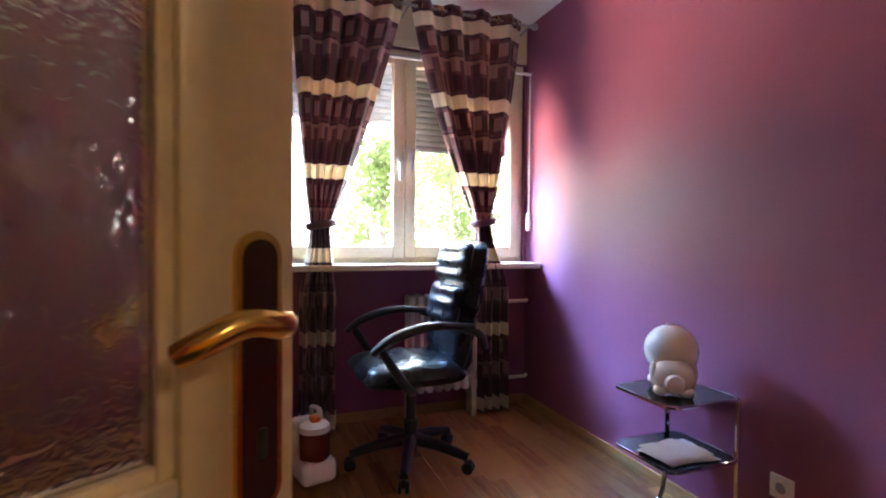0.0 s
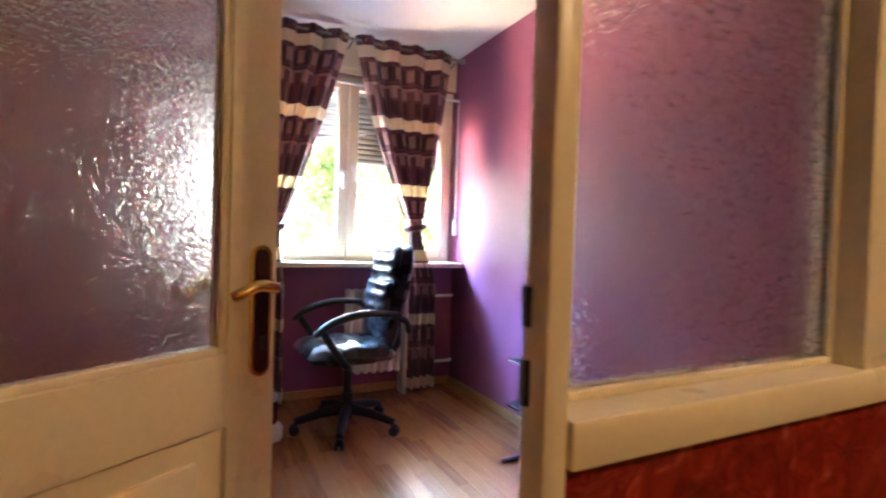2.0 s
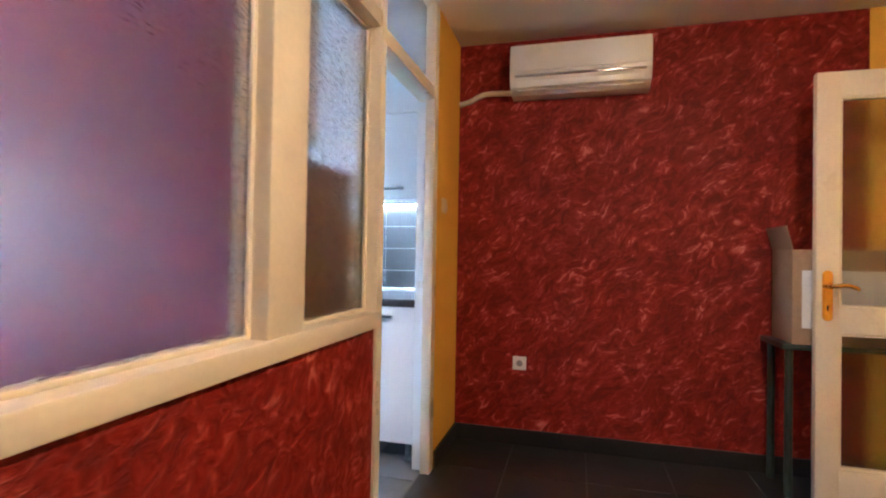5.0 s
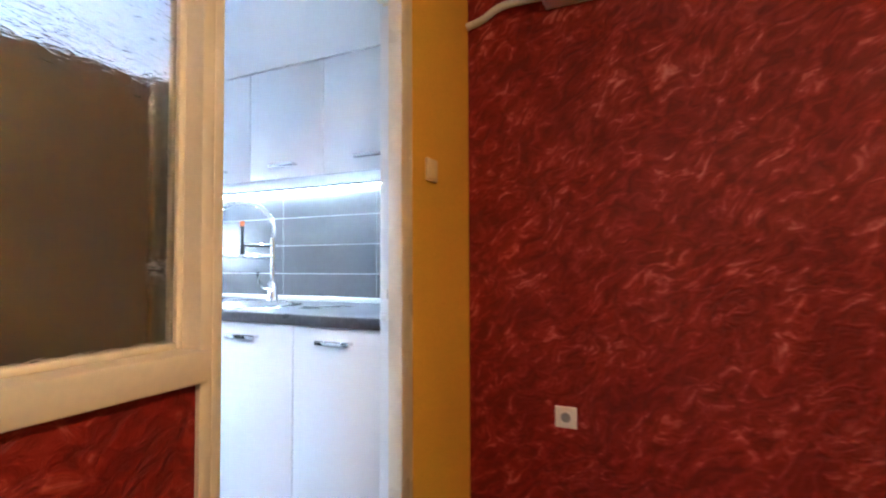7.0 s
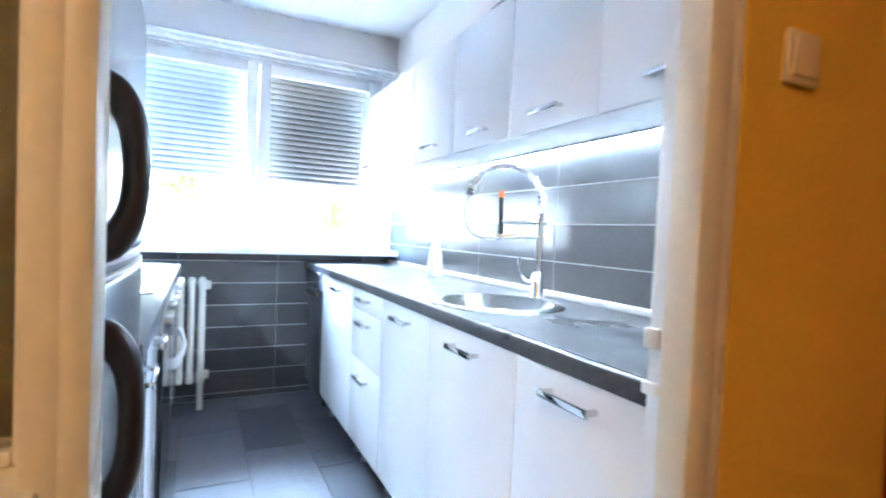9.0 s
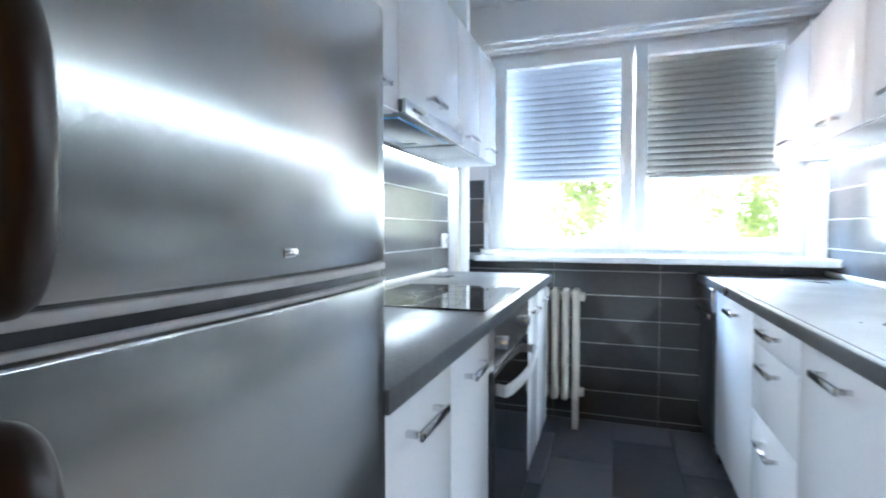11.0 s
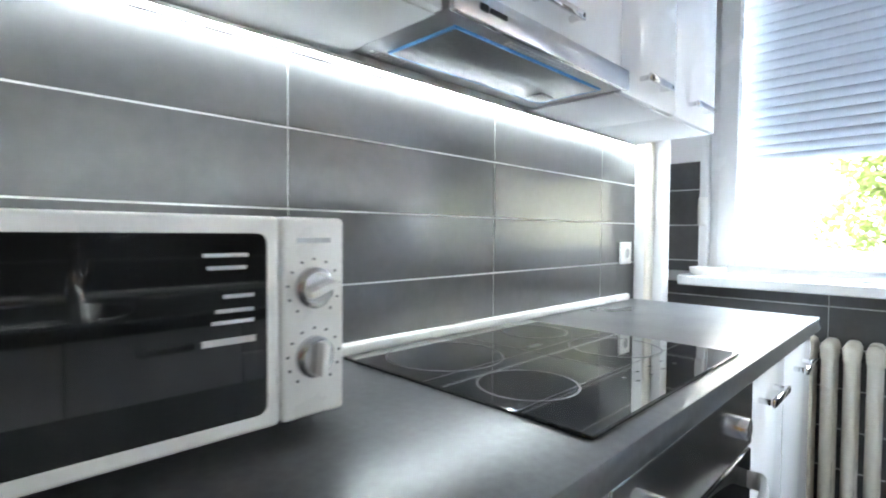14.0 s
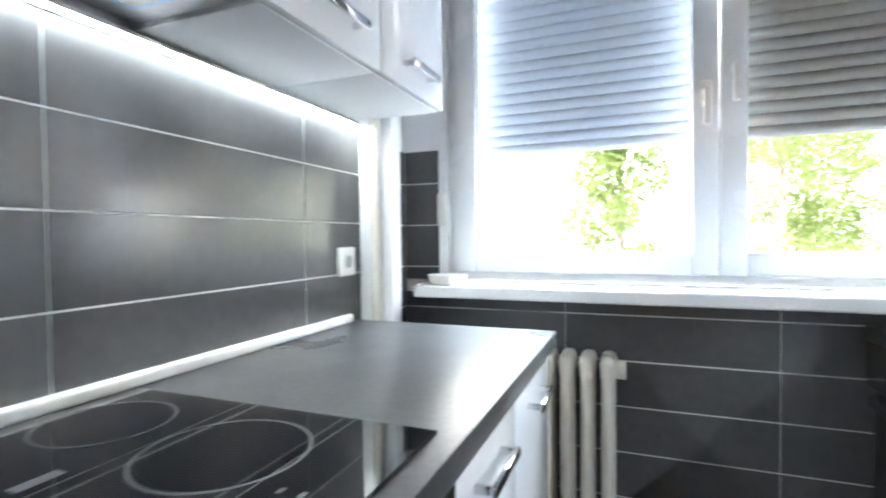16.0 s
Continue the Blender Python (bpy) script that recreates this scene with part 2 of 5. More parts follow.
# ---- mesh helpers ----
def box(bm, x0, x1, y0, y1, z0, z1, bevel=0.0, seg=2, m=None):
    vs = bmesh.ops.create_cube(bm, size=1)["verts"]
    mm = Matrix.Translation(((x0 + x1) / 2, (y0 + y1) / 2, (z0 + z1) / 2)) @ Matrix.Diagonal((abs(x1 - x0), abs(y1 - y0), abs(z1 - z0), 1))
    bmesh.ops.transform(bm, matrix=mm, verts=vs)
    layer = bm.faces.layers.int.get("plane") or bm.faces.layers.int.new("plane")
    vs = [v for v in bm.verts if v in set(vs)] if len(bm.verts) < 9 else vs
    for f in {f for v in vs for f in v.link_faces}:
        f[layer] = 1
    if bevel:
        es = list({e for v in vs for e in v.link_edges})
        r = bmesh.ops.bevel(bm, geom=es, offset=bevel, segments=seg, affect="EDGES", profile=0.5)
        for f in r["faces"]:
            f[layer] = 0
        vs = list({v for f in r["faces"] for v in f.verts} | {v for v in vs if v.is_valid})
    if m is not None:
        bmesh.ops.transform(bm, matrix=m, verts=vs)
    return bm


def boxed(*a, **k):
    return box(bmesh.new(), *a, **k)


def lathe(bm, profile, seg=24, m=None):
    """Turns (radius, height) pairs about the z axis."""
    rings = []
    for r, h in profile:
        if r < 1e-5:
            rings.append([bm.verts.new((0, 0, h))])
        else:
            rings.append([bm.verts.new((r * math.cos(2 * math.pi * i / seg), r * math.sin(2 * math.pi * i / seg), h)) for i in range(seg)])
    for a, b in zip(rings, rings[1:]):
        for i in range(seg):
            j = (i + 1) % seg
            f = [a[i % len(a)], a[j % len(a)], b[j % len(b)], b[i % len(b)]]
            f = [v for n, v in enumerate(f) if v not in f[:n]]
            if len(f) > 2:
                bm.faces.new(f)
    if m is not None:
        bmesh.ops.transform(bm, matrix=m, verts=[v for r in rings for v in r])
    return bm


def tube(bm, pts, r, seg=10, closed=False, flat=1.0):
    """A round bar along points; flat squeezes it along z."""
    pts = [Vector(p) for p in pts]
    n, rings, u = len(pts), [], None
    for i, p in enumerate(pts):
        a = pts[(i - 1) % n] if closed or i else p
        b = pts[(i + 1) % n] if closed or i < n - 1 else p
        d = (b - a).normalized()
        if u is None:
            u = d.cross(Vector((0, 0, 1)))
            u = u if u.length > 0.05 else Vector((1, 0, 0))
        u = (u - d * u.dot(d)).normalized()
        w = u.cross(d).normalized()
        rr = r[i] if isinstance(r, (list, tuple)) else r
        rings.append([bm.verts.new(p + u * rr * math.cos(2 * math.pi * k / seg) + w * rr * flat * math.sin(2 * math.pi * k / seg)) for k in range(seg)])
    for i in range(n if closed else n - 1):
        a, b = rings[i], rings[(i + 1) % n]
        for k in range(seg):
            bm.faces.new((a[k], a[(k + 1) % seg], b[(k + 1) % seg], b[k]))
    if not closed:
        bm.faces.new(rings[0][::-1])
        bm.faces.new(rings[-1])
    return bm


def smooth_path(pts, n=8):
    """Points of a soft curve through pts."""
    pts, out = [Vector(p) for p in pts], []
    for i in range(len(pts) - 1):
        p0, p1, p2, p3 = pts[max(i - 1, 0)], pts[i], pts[i + 1], pts[min(i + 2, len(pts) - 1)]
        for k in range(n):
            t = k / n
            out.append(0.5 * (2 * p1 + (p2 - p0) * t + (2 * p0 - 5 * p1 + 4 * p2 - p3) * t * t + (3 * p1 - p0 - 3 * p2 + p3) * t ** 3))
    return out + [pts[-1]]


def finish(name, bm, material, smooth=None):
    me = bpy.data.meshes.new(name)
    bmesh.ops.recalc_face_normals(bm, faces=bm.faces)
    layer = bm.faces.layers.int.get("plane")
    plane = [bool(layer and f[layer]) for f in bm.faces]
    bm.to_mesh(me)
    bm.free()
    me.materials.append(material)
    if smooth is not None:
        me.polygons.foreach_set("use_smooth", [not p for p in plane])
        me.set_sharp_from_angle(angle=radians(smooth))
    return me


def thing(name, base, label, category, group="", kind=""):
    ob = new(name)
    ob.location = base
    ob.empty_display_size = 0.05
    return tagged(ob, label, category, group, kind)


def part(name, bm, material, parent, label="", smooth=35):
    ob = new(name, finish(name, bm, material, smooth))
    ob.parent = parent
    if parent.type == "EMPTY":
        ob.matrix_parent_inverse = Matrix.Translation(-parent.location)
    return tagged(ob, label)


def solid(name, bm, material, label, category="", group="", kind="", smooth=35):
    return tagged(new(name, finish(name, bm, material, smooth)), label, category, group, kind)


def setting(name, bm, material, label, smooth=None):
    return solid(name, bm, material, label, kind="structure", smooth=smooth)


def piece(name, mesh, parent, at, turn=0):
    ob = new(name, mesh)
    ob.parent = parent
    ob.matrix_basis = pose(*at, 0, 0, turn)
    return ob


# ---- setting: floors, walls, ceilings ----
setting("ground", boxed(-300, 300, FAC + 0.35, 300, -0.9, -0.8), surface("grass_ground", (0.07, 0.12, 0.03), 0.9, vary=0.2, scale=0.5, grain=8, bump=0.4), "green lawn outside the windows")
setting("floor_subfloor", boxed(-1.6, 4.1, -3.9, FAC + 0.3, -0.2, -0.012), GROUT_DARK, "dark bed of the floor tiles")
setting("ceiling", boxed(-1.6, 4.1, -3.9, FAC + 0.3, CEIL, CEIL + 0.2), WHITE_WALL, "plain white painted ceiling")
setting("ceiling_hall", boxed(-1.45, RED, -3.75, PH - 0.001, 2.475, CEIL - 0.001), WHITE_WALL, "lower white painted hall ceiling")
setting("ceiling_bulkhead", boxed(3.655, KR, PK + 0.005, 0.245, 2.022, CEIL - 0.001), WHITE_WALL, "white boxed-in bulkhead above the wall cabinets")
setting("wall_west", boxed(-1.6, -1.45, -3.9, FAC, 0, CEIL), PLUM, "plum painted side wall")
setting("wall_hall_south", boxed(-1.45, 4.1, -3.9, -3.75, 0, CEIL), YELLOW, "yellow painted end wall of the hall")
setting("wall_east_red", boxed(RED, RED + 0.2, -3.2, PK, 0, CEIL), RED_STUCCO, "dark red polished stucco wall")
setting("wall_east_yellow", boxed(RED - 0.003, RED + 0.2, -3.75, -3.2, 0, CEIL), YELLOW, "yellow painted stretch of wall beside the red stucco")
setting("wall_kitchen_east", boxed(KR, KR + 0.15, PK, FAC, 0, CEIL), WHITE_WALL, "white painted kitchen wall")
WALL_BETWEEN = setting("wall_between", boxed(PW + 0.004, KL, PK + 0.004, FAC, 0, CEIL), WHITE_WALL, "white painted wall between kitchen and plum room")
setting("wall_plum_east", boxed(PW, PW + 0.004, PK, FAC, 0, CEIL), PLUM, "plum painted wall lit from the window")
setting("wall_yellow_strip", boxed(3.345, RED, PH, PK, 0, CEIL), YELLOW, "narrow yellow painted wall beside the kitchen doorway")
setting("wall_kitchen_north_return", boxed(3.345, KR, PK, PK + 0.004, 0, CEIL), WHITE_WALL, "white painted kitchen return wall")
setting("hall_partition_west", boxed(-1.45, -0.60, PH, PK, 0, CEIL), RED_STUCCO, "red stucco wall beside the glazed door")


def facade(name, x0, x1, wx0, wx1, wz0, wz1, material, label):
    bm = bmesh.new()
    y0, y1 = FAC, FAC + 0.3
    box(bm, x0, x1, y0, y1, 0, wz0)
    box(bm, x0, x1, y0, y1, wz1, CEIL)
    if wx0 > x0:
        box(bm, x0, wx0, y0, y1, wz0, wz1)
    if x1 > wx1:
        box(bm, wx1, x1, y0, y1, wz0, wz1)
    return setting(name, bm, material, label)


facade("wall_facade_plum", -1.45, PW + 0.07, 0.14, 1.80, 0.93, 2.26, PLUM, "plum painted window wall")
facade("wall_facade_kitchen", PW + 0.07, KR + 0.15, 2.13, 3.82, 0.95, 2.22, WHITE_WALL, "white painted kitchen window wall")


# ---- windows ----
def frame_bars(bm, x0, x1, z0, z1, y0, y1, w, bevel=0.004):
    box(bm, x0, x0 + w, y0, y1, z0, z1, bevel)
    box(bm, x1 - w, x1, y0, y1, z0, z1, bevel)
    box(bm, x0 + w, x1 - w, y0 + 0.001, y1 - 0.001, z0, z0 + w, bevel)
    box(bm, x0 + w, x1 - w, y0 + 0.001, y1 - 0.001, z1 - w, z1, bevel)


def shutter(parent, x0, x1, z0, z1, y, material, pitch=0.038):
    n = int((z1 - z0) / pitch)
    for k in range(n):
        bm = bmesh.new()
        z = z1 - (k + 1) * pitch
        prof = [(0.0, -0.001), (-0.006, 0.007), (-0.009, 0.019), (-0.006, 0.031), (0.0, 0.0385), (0.004, 0.0385), (0.004, -0.001)]
        a = [bm.verts.new((x0, y + p, z + q)) for p, q in prof]
        b = [bm.verts.new((x1, y + p, z + q)) for p, q in prof]
        m = len(prof)
        for i in range(m):
            bm.faces.new((a[i], a[(i + 1) % m], b[(i + 1) % m], b[i]))
        bm.faces.new(a)
        bm.faces.new(b[::-1])
        part("slat", bm, material, parent, smooth=50)


def window(name, x0, x1, z0, z1, label, drops, tones, paint):
    """Two sashes in one frame, with roller shutters outside."""
    mid = (x0 + x1) / 2
    w = thing(name, (mid, FAC + 0.1, z0), label, "window", kind="structure")
    bm = bmesh.new()
    frame_bars(bm, x0, x1, z0, z1, FAC + 0.03, FAC + 0.10, 0.045)
    part("window_frame", bm, paint, w)
    for side, (a, b) in enumerate(((x0 + 0.03, mid), (mid, x1 - 0.03))):
        bm = bmesh.new()
        frame_bars(bm, a + 0.002, b - 0.002, z0 + 0.03, z1 - 0.03, FAC + 0.004, FAC + 0.06, 0.07, 0.006)
        sash = part("sash", bm, paint, w)
        pane = part("pane", boxed(a + 0.07, b - 0.07, FAC + 0.032, FAC + 0.036, z0 + 0.1, z1 - 0.1), GLASS, sash, "clear window pane", None)
        pane.visible_shadow = False
        hx = b - 0.036 if side == 0 else a + 0.036
        hz = (z0 + z1) / 2 - 0.05 + (0.06 if side else 0)
        bm = boxed(hx - 0.014, hx + 0.014, FAC - 0.006, FAC + 0.006, hz - 0.035, hz + 0.035, 0.004)
        box(bm, hx - 0.009, hx + 0.009, FAC - 0.04, FAC - 0.004, hz - 0.009, hz + 0.009, 0.003)
        box(bm, hx - 0.01, hx + 0.01, FAC - 0.048, FAC - 0.032, hz - 0.10, hz + 0.012, 0.005)
        part("window_handle", bm, WHITE_PLASTIC, sash, "white window handle")
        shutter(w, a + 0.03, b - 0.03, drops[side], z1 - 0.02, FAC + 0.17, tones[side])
    return w


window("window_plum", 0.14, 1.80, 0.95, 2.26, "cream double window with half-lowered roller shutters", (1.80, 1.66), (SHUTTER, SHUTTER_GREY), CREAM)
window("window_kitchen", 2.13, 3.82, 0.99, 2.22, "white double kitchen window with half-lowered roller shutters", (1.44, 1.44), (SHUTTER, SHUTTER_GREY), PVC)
setting("window_sill_plum", boxed(0.08, PW - 0.002, 1.80, FAC + 0.03, 0.915, 0.95, 0.008), CREAM, "cream painted window sill board")
setting("window_sill_kitchen", boxed(2.085, KR - 0.012, 1.80, FAC + 0.03, 0.952, 0.99, 0.006), PVC, "white kitchen window sill board")
bm = boxed(2.0, KR - 0.002, 1.955, FAC, 2.235, 2.27, 0.004)
box(bm, 2.0, KR - 0.002, 1.93, FAC, 2.262, 2.28, 0.004)
setting("trim_curtain_rail", bm, PVC, "white ceiling curtain rail above the kitchen window")

bm = boxed(0.14, PW - 0.016, FAC - 0.012, FAC, 2.262, CEIL - 0.004, 0.003)
box(bm, 0.18, PW - 0.056, FAC - 0.018, FAC - 0.010, 2.30, CEIL - 0.045, 0.003)
setting("trim_shutter_box", bm, CREAM, "cream painted shutter box panel above the window")

# ---- hall partition: posts, rails, panes, red lower panels ----
bm = bmesh.new()
for a, b, low in ((1.09, 1.182, 0.923), (1.84, 2.01, 0.923), (2.53, 2.56, 0), (3.312, 3.345, 0)):
    box(bm, a, b, PH, PK, low, CEIL, 0.005)
box(bm, 2.555, 2.578, PH - 0.002, -0.955, 0, CEIL, 0.005)
box(bm, 3.267, 3.32, PH - 0.002, -0.955, 0, CEIL, 0.005)
box(bm, 0.397, 0.433, PH, -0.957, 0, CEIL, 0.005)
box(bm, -0.60, -0.555, PH, PK, 0, CEIL, 0.005)
box(bm, 0.433, 2.545, PH - 0.008, PK, 0.864, 0.925, 0.006)
for a, b in ((0.433, 1.09), (1.182, 1.84), (2.01, 2.53)):
    box(bm, a, b, PH + 0.002, PK - 0.002, 2.01, 2.075, 0.005)
box(bm, 2.576, 3.295, PH + 0.002, PK - 0.002, 1.965, 2.03, 0.005)
box(bm, -0.555, 0.397, PH + 0.002, PK - 0.002, 2.04, 2.10, 0.005)
box(bm, -0.60, 3.345, PH + 0.004, PK - 0.004, CEIL - 0.05, CEIL - 0.001, 0.004)
PARTITION = setting("partition_frame", bm, CREAM, "cream painted timber screen between hall and rooms", 40)
for n, (a, b) in enumerate(((0.433, 1.09), (1.182, 1.84), (2.01, 2.53))):
    part("pane", boxed(a, b, -0.942, -0.938, 0.925, 2.01), SCREEN_GLASS, PARTITION, "rippled obscure glass pane", None)
    bm = bmesh.new()
    for y0, y1 in ((-0.936, -0.922), (-0.958, -0.944)):
        box(bm, a, a + 0.014, y0, y1, 0.925, 2.01, 0.004)
        box(bm, b - 0.014, b, y0, y1, 0.925, 2.01, 0.004)
        box(bm, a + 0.014, b - 0.014, y0, y1, 0.925, 0.939, 0.004)
        box(bm, a + 0.014, b - 0.014, y0, y1, 1.996, 2.01, 0.004)
    part("glazing_bead", bm, CREAM, PARTITION)
for a, b, z in ((0.433, 1.09, 2.075), (1.182, 1.84, 2.075), (2.01, 2.53, 2.075), (2.576, 3.295, 2.03), (-0.555, 0.397, 2.10)):
    part("pane", boxed(a, b, -0.942, -0.938, z, CEIL - 0.05), SCREEN_GLASS, PARTITION, "rippled obscure transom glass", None)
part("lower_panel", boxed(0.433, 2.53, PH + 0.012, PK - 0.012, 0, 0.864), RED_STUCCO, PARTITION, "red stucco infill below the glass")
bm = boxed(2.555, 2.562, -0.953, PK - 0.004, 0, 1.965, 0.003)
box(bm, 3.306, 3.315, -0.953, PK + 0.006, 0, 1.965, 0.003)
setting("trim_kitchen_doorway", bm, PVC, "white lining of the kitchen doorway")
for za, zb in ((0.935, 0.99), (1.03, 1.078)):
    solid("strike_plate", boxed(0.391, 0.3975, -0.974, -0.961, za, zb, 0.001), BLACK_PLASTIC, "dark metal strike plate on the cream door jamb", "strike plate", "strike plates")


for za, zb in ((0.972, 1.003), (0.902, 0.921)):
    solid("hinge_plate", boxed(3.258, 3.2675, -0.956, -0.93, za, zb, 0.002), WHITE_PLASTIC, "white painted hinge plate on the kitchen door jamb", "hinge", "hinge plates")


# ---- glazed doors ----
def leaf(name, hinge, turn, width, height, label, stile, panes, glass, material=CREAM, thick=0.042):
    """A leaf along +x from its hinge; panes: (bottom, top) of each glazed field."""
    d = thing(name, hinge, label, "door", kind="structure")
    m = Matrix.Translation(hinge) @ pose(0, 0, 0, 0, 0, turn)
    bm, h = bmesh.new(), thick / 2
    box(bm, 0, stile, -h, h, 0.008, height, 0.004, m=m)
    box(bm, width - stile, width, -h, h, 0.008, height, 0.004, m=m)
    edges = [0.008] + [v for p in panes for v in p[:2]] + [height]
    for a, b in zip(edges[::2], edges[1::2]):
        box(bm, stile, width - stile, -h + 0.001, h - 0.001, a, b, 0.003, m=m)
    part("leaf_frame", bm, material, d)
    for a, b, g in panes:
        if g is None:
            bm = boxed(stile, width - stile, -0.008, 0.008, a, b, m=m)
            box(bm, stile + 0.045, width - stile - 0.045, -0.013, 0.013, a + 0.045, b - 0.045, 0.006, m=m)
            part("panel", bm, material, d)
            continue
        part("pane", boxed(stile, width - stile, -0.002, 0.002, a, b, m=m), g, d, "hammered obscure glass pane", None)
        bm = bmesh.new()
        for s in (-1, 1):
            y0, y1 = sorted((s * 0.003, s * 0.014))
            box(bm, stile, stile + 0.013, y0, y1, a, b, 0.003, m=m)
            box(bm, width - stile - 0.013, width - stile, y0, y1, a, b, 0.003, m=m)
            box(bm, stile + 0.013, width - stile - 0.013, y0, y1, a, a + 0.013, 0.003, m=m)
            box(bm, stile + 0.013, width - stile - 0.013, y0, y1, b - 0.013, b, 0.003, m=m)
        part("glazing_bead", bm, material, d)
    return d, m


def stadium(x, zc, w, h, y0, y1, m):
    """An upright plate with round ends."""
    bm, r = bmesh.new(), w / 2
    ring = [(x + r * math.cos(a), zc + (h / 2 - r) + r * math.sin(a)) for a in [math.pi * i / 10 for i in range(11)]]
    ring += [(x + r * math.cos(a), zc - (h / 2 - r) + r * math.sin(a)) for a in [math.pi + math.pi * i / 10 for i in range(11)]]
    lo = [bm.verts.new(m @ Vector((p, y0, q))) for p, q in ring]
    hi = [bm.verts.new(m @ Vector((p, y1, q))) for p, q in ring]
    for i in range(len(ring)):
        j = (i + 1) % len(ring)
        bm.faces.new((lo[i], lo[j], hi[j], hi[i]))
    bm.faces.new(lo)
    bm.faces.new(hi[::-1])
    return bm


def lever(d, m, x, z, faces, long, plate_mat, rim_mat, bar_mat, out=-1, plate=(0.235, 0.042)):
    h = 0.021
    for s in faces:
        ph, pw = plate
        zc, y = z - 0.045, s * (h + 0.006)
        pl = part("handle_plate", stadium(x, zc, pw, ph, s * h, y, m), rim_mat, d, "brass-rimmed handle plate")
        part("plate_face", stadium(x, zc, pw - 0.012, ph - 0.014, y, y + s * 0.002, m), plate_mat, pl, "dark enamelled face of the plate")
        part("keyhole", boxed(x - 0.004, x + 0.004, min(y, y + s * 0.0065), max(y, y + s * 0.003), zc - 0.07, zc - 0.045, 0.002, m=m), BLACK_PLASTIC, pl)
        pts = [(x, s * h, z), (x, s * (h + 0.035), z), (x + out * 0.012, s * (h + 0.05), z + 0.001), (x + out * long * 0.5, s * (h + 0.05), z + 0.006), (x + out * long * 0.85, s * (h + 0.046), z - 0.004), (x + out * long, s * (h + 0.036), z - 0.012)]
        pts = [m @ p for p in smooth_path(pts, 6)]
        n = len(pts)
        part("lever_handle", tube(bmesh.new(), pts, [0.0085 + 0.0025 * math.sin(3.1 * i / n) for i in range(n)], 12), bar_mat, d, "curved brass lever handle")


ENAMEL_BROWN = surface("aubergine_enamel", (0.06, 0.02, 0.03), 0.25, vary=0.05, bump=0)
d1, m1 = leaf("door_plum_room", (-0.548, -0.942, 0), 33.5, 0.85, 2.03, "cream door with hammered glass, standing ajar", 0.10, [(0.14, 0.80, None), (0.925, 1.93, DOOR_GLASS)], DOOR_GLASS)
lever(d1, m1, 0.812, 1.037, (-1, 1), 0.082, ENAMEL_BROWN, BRASS, BRASS)
d2, m2 = leaf("door_hall", (3.50, -3.60, 0), 90, 0.78, 2.036, "white door with two glass panes, standing open", 0.095, [(0.18, 0.81, SCREEN_GLASS), (0.93, 1.917, SCREEN_GLASS)], SCREEN_GLASS, CREAM)
lever(d2, m2, 0.735, 1.03, (-1, 1), 0.11, BRASS, BRASS, BRASS)

# ---- hall things ----
ac = thing("air_conditioner", (RED - 0.1, -1.73, 2.1), "white wall air conditioner on the red stucco wall", "air conditioner")
prof = [(0.0, 2.10), (-0.10, 2.10), (-0.165, 2.13), (-0.19, 2.19), (-0.19, 2.335), (-0.175, 2.372), (-0.14, 2.385), (0.0, 2.385)]


def extrude_y(prof, x, y0, y1, bevel=0.006):
    bm = bmesh.new()
    a = [bm.verts.new((x + p, y0, z)) for p, z in prof]
    b = [bm.verts.new((x + p, y1, z)) for p, z in prof]
    n = len(prof)
    for i in range(n):
        bm.faces.new((a[i], a[(i + 1) % n], b[(i + 1) % n], b[i]))
    bm.faces.new(a)
    bm.faces.new(b[::-1])
    bmesh.ops.recalc_face_normals(bm, faces=bm.faces)
    if bevel:
        bmesh.ops.bevel(bm, geom=bm.edges[:], offset=bevel, segments=2, affect="EDGES", profile=0.5)
    return bm


part("casing", extrude_y(prof, RED, -2.12, -1.345), WHITE_PLASTIC, ac)
part("front_panel", boxed(RED - 0.196, RED - 0.186, -2.10, -1.365, 2.215, 2.365, 0.004), WHITE_PLASTIC, ac)
part("trim_strip", boxed(RED - 0.197, RED - 0.185, -2.09, -1.375, 2.178, 2.194, 0.004), CHROME, ac, "glossy chrome strip")
for k in range(2):
    part("louvre", boxed(RED - 0.178 + 0.03 * k, RED - 0.168 + 0.03 * k, -2.08, -1.385, 2.125 - 0.012 * k, 2.18 - 0.03 * k, 0.003), WHITE_PLASTIC, ac)
pts = smooth_path([(RED - 0.04, -1.345, 2.14), (RED - 0.025, -1.2, 2.15), (RED - 0.022, -1.14, 2.14), (RED - 0.022, -1.08, 2.11), (RED - 0.02, -1.01, 2.095)], 6)
solid("cable_conduit", tube(bmesh.new(), pts, 0.016, 10), ENAMEL, "cream conduit running from the air conditioner to the corner", "conduit")


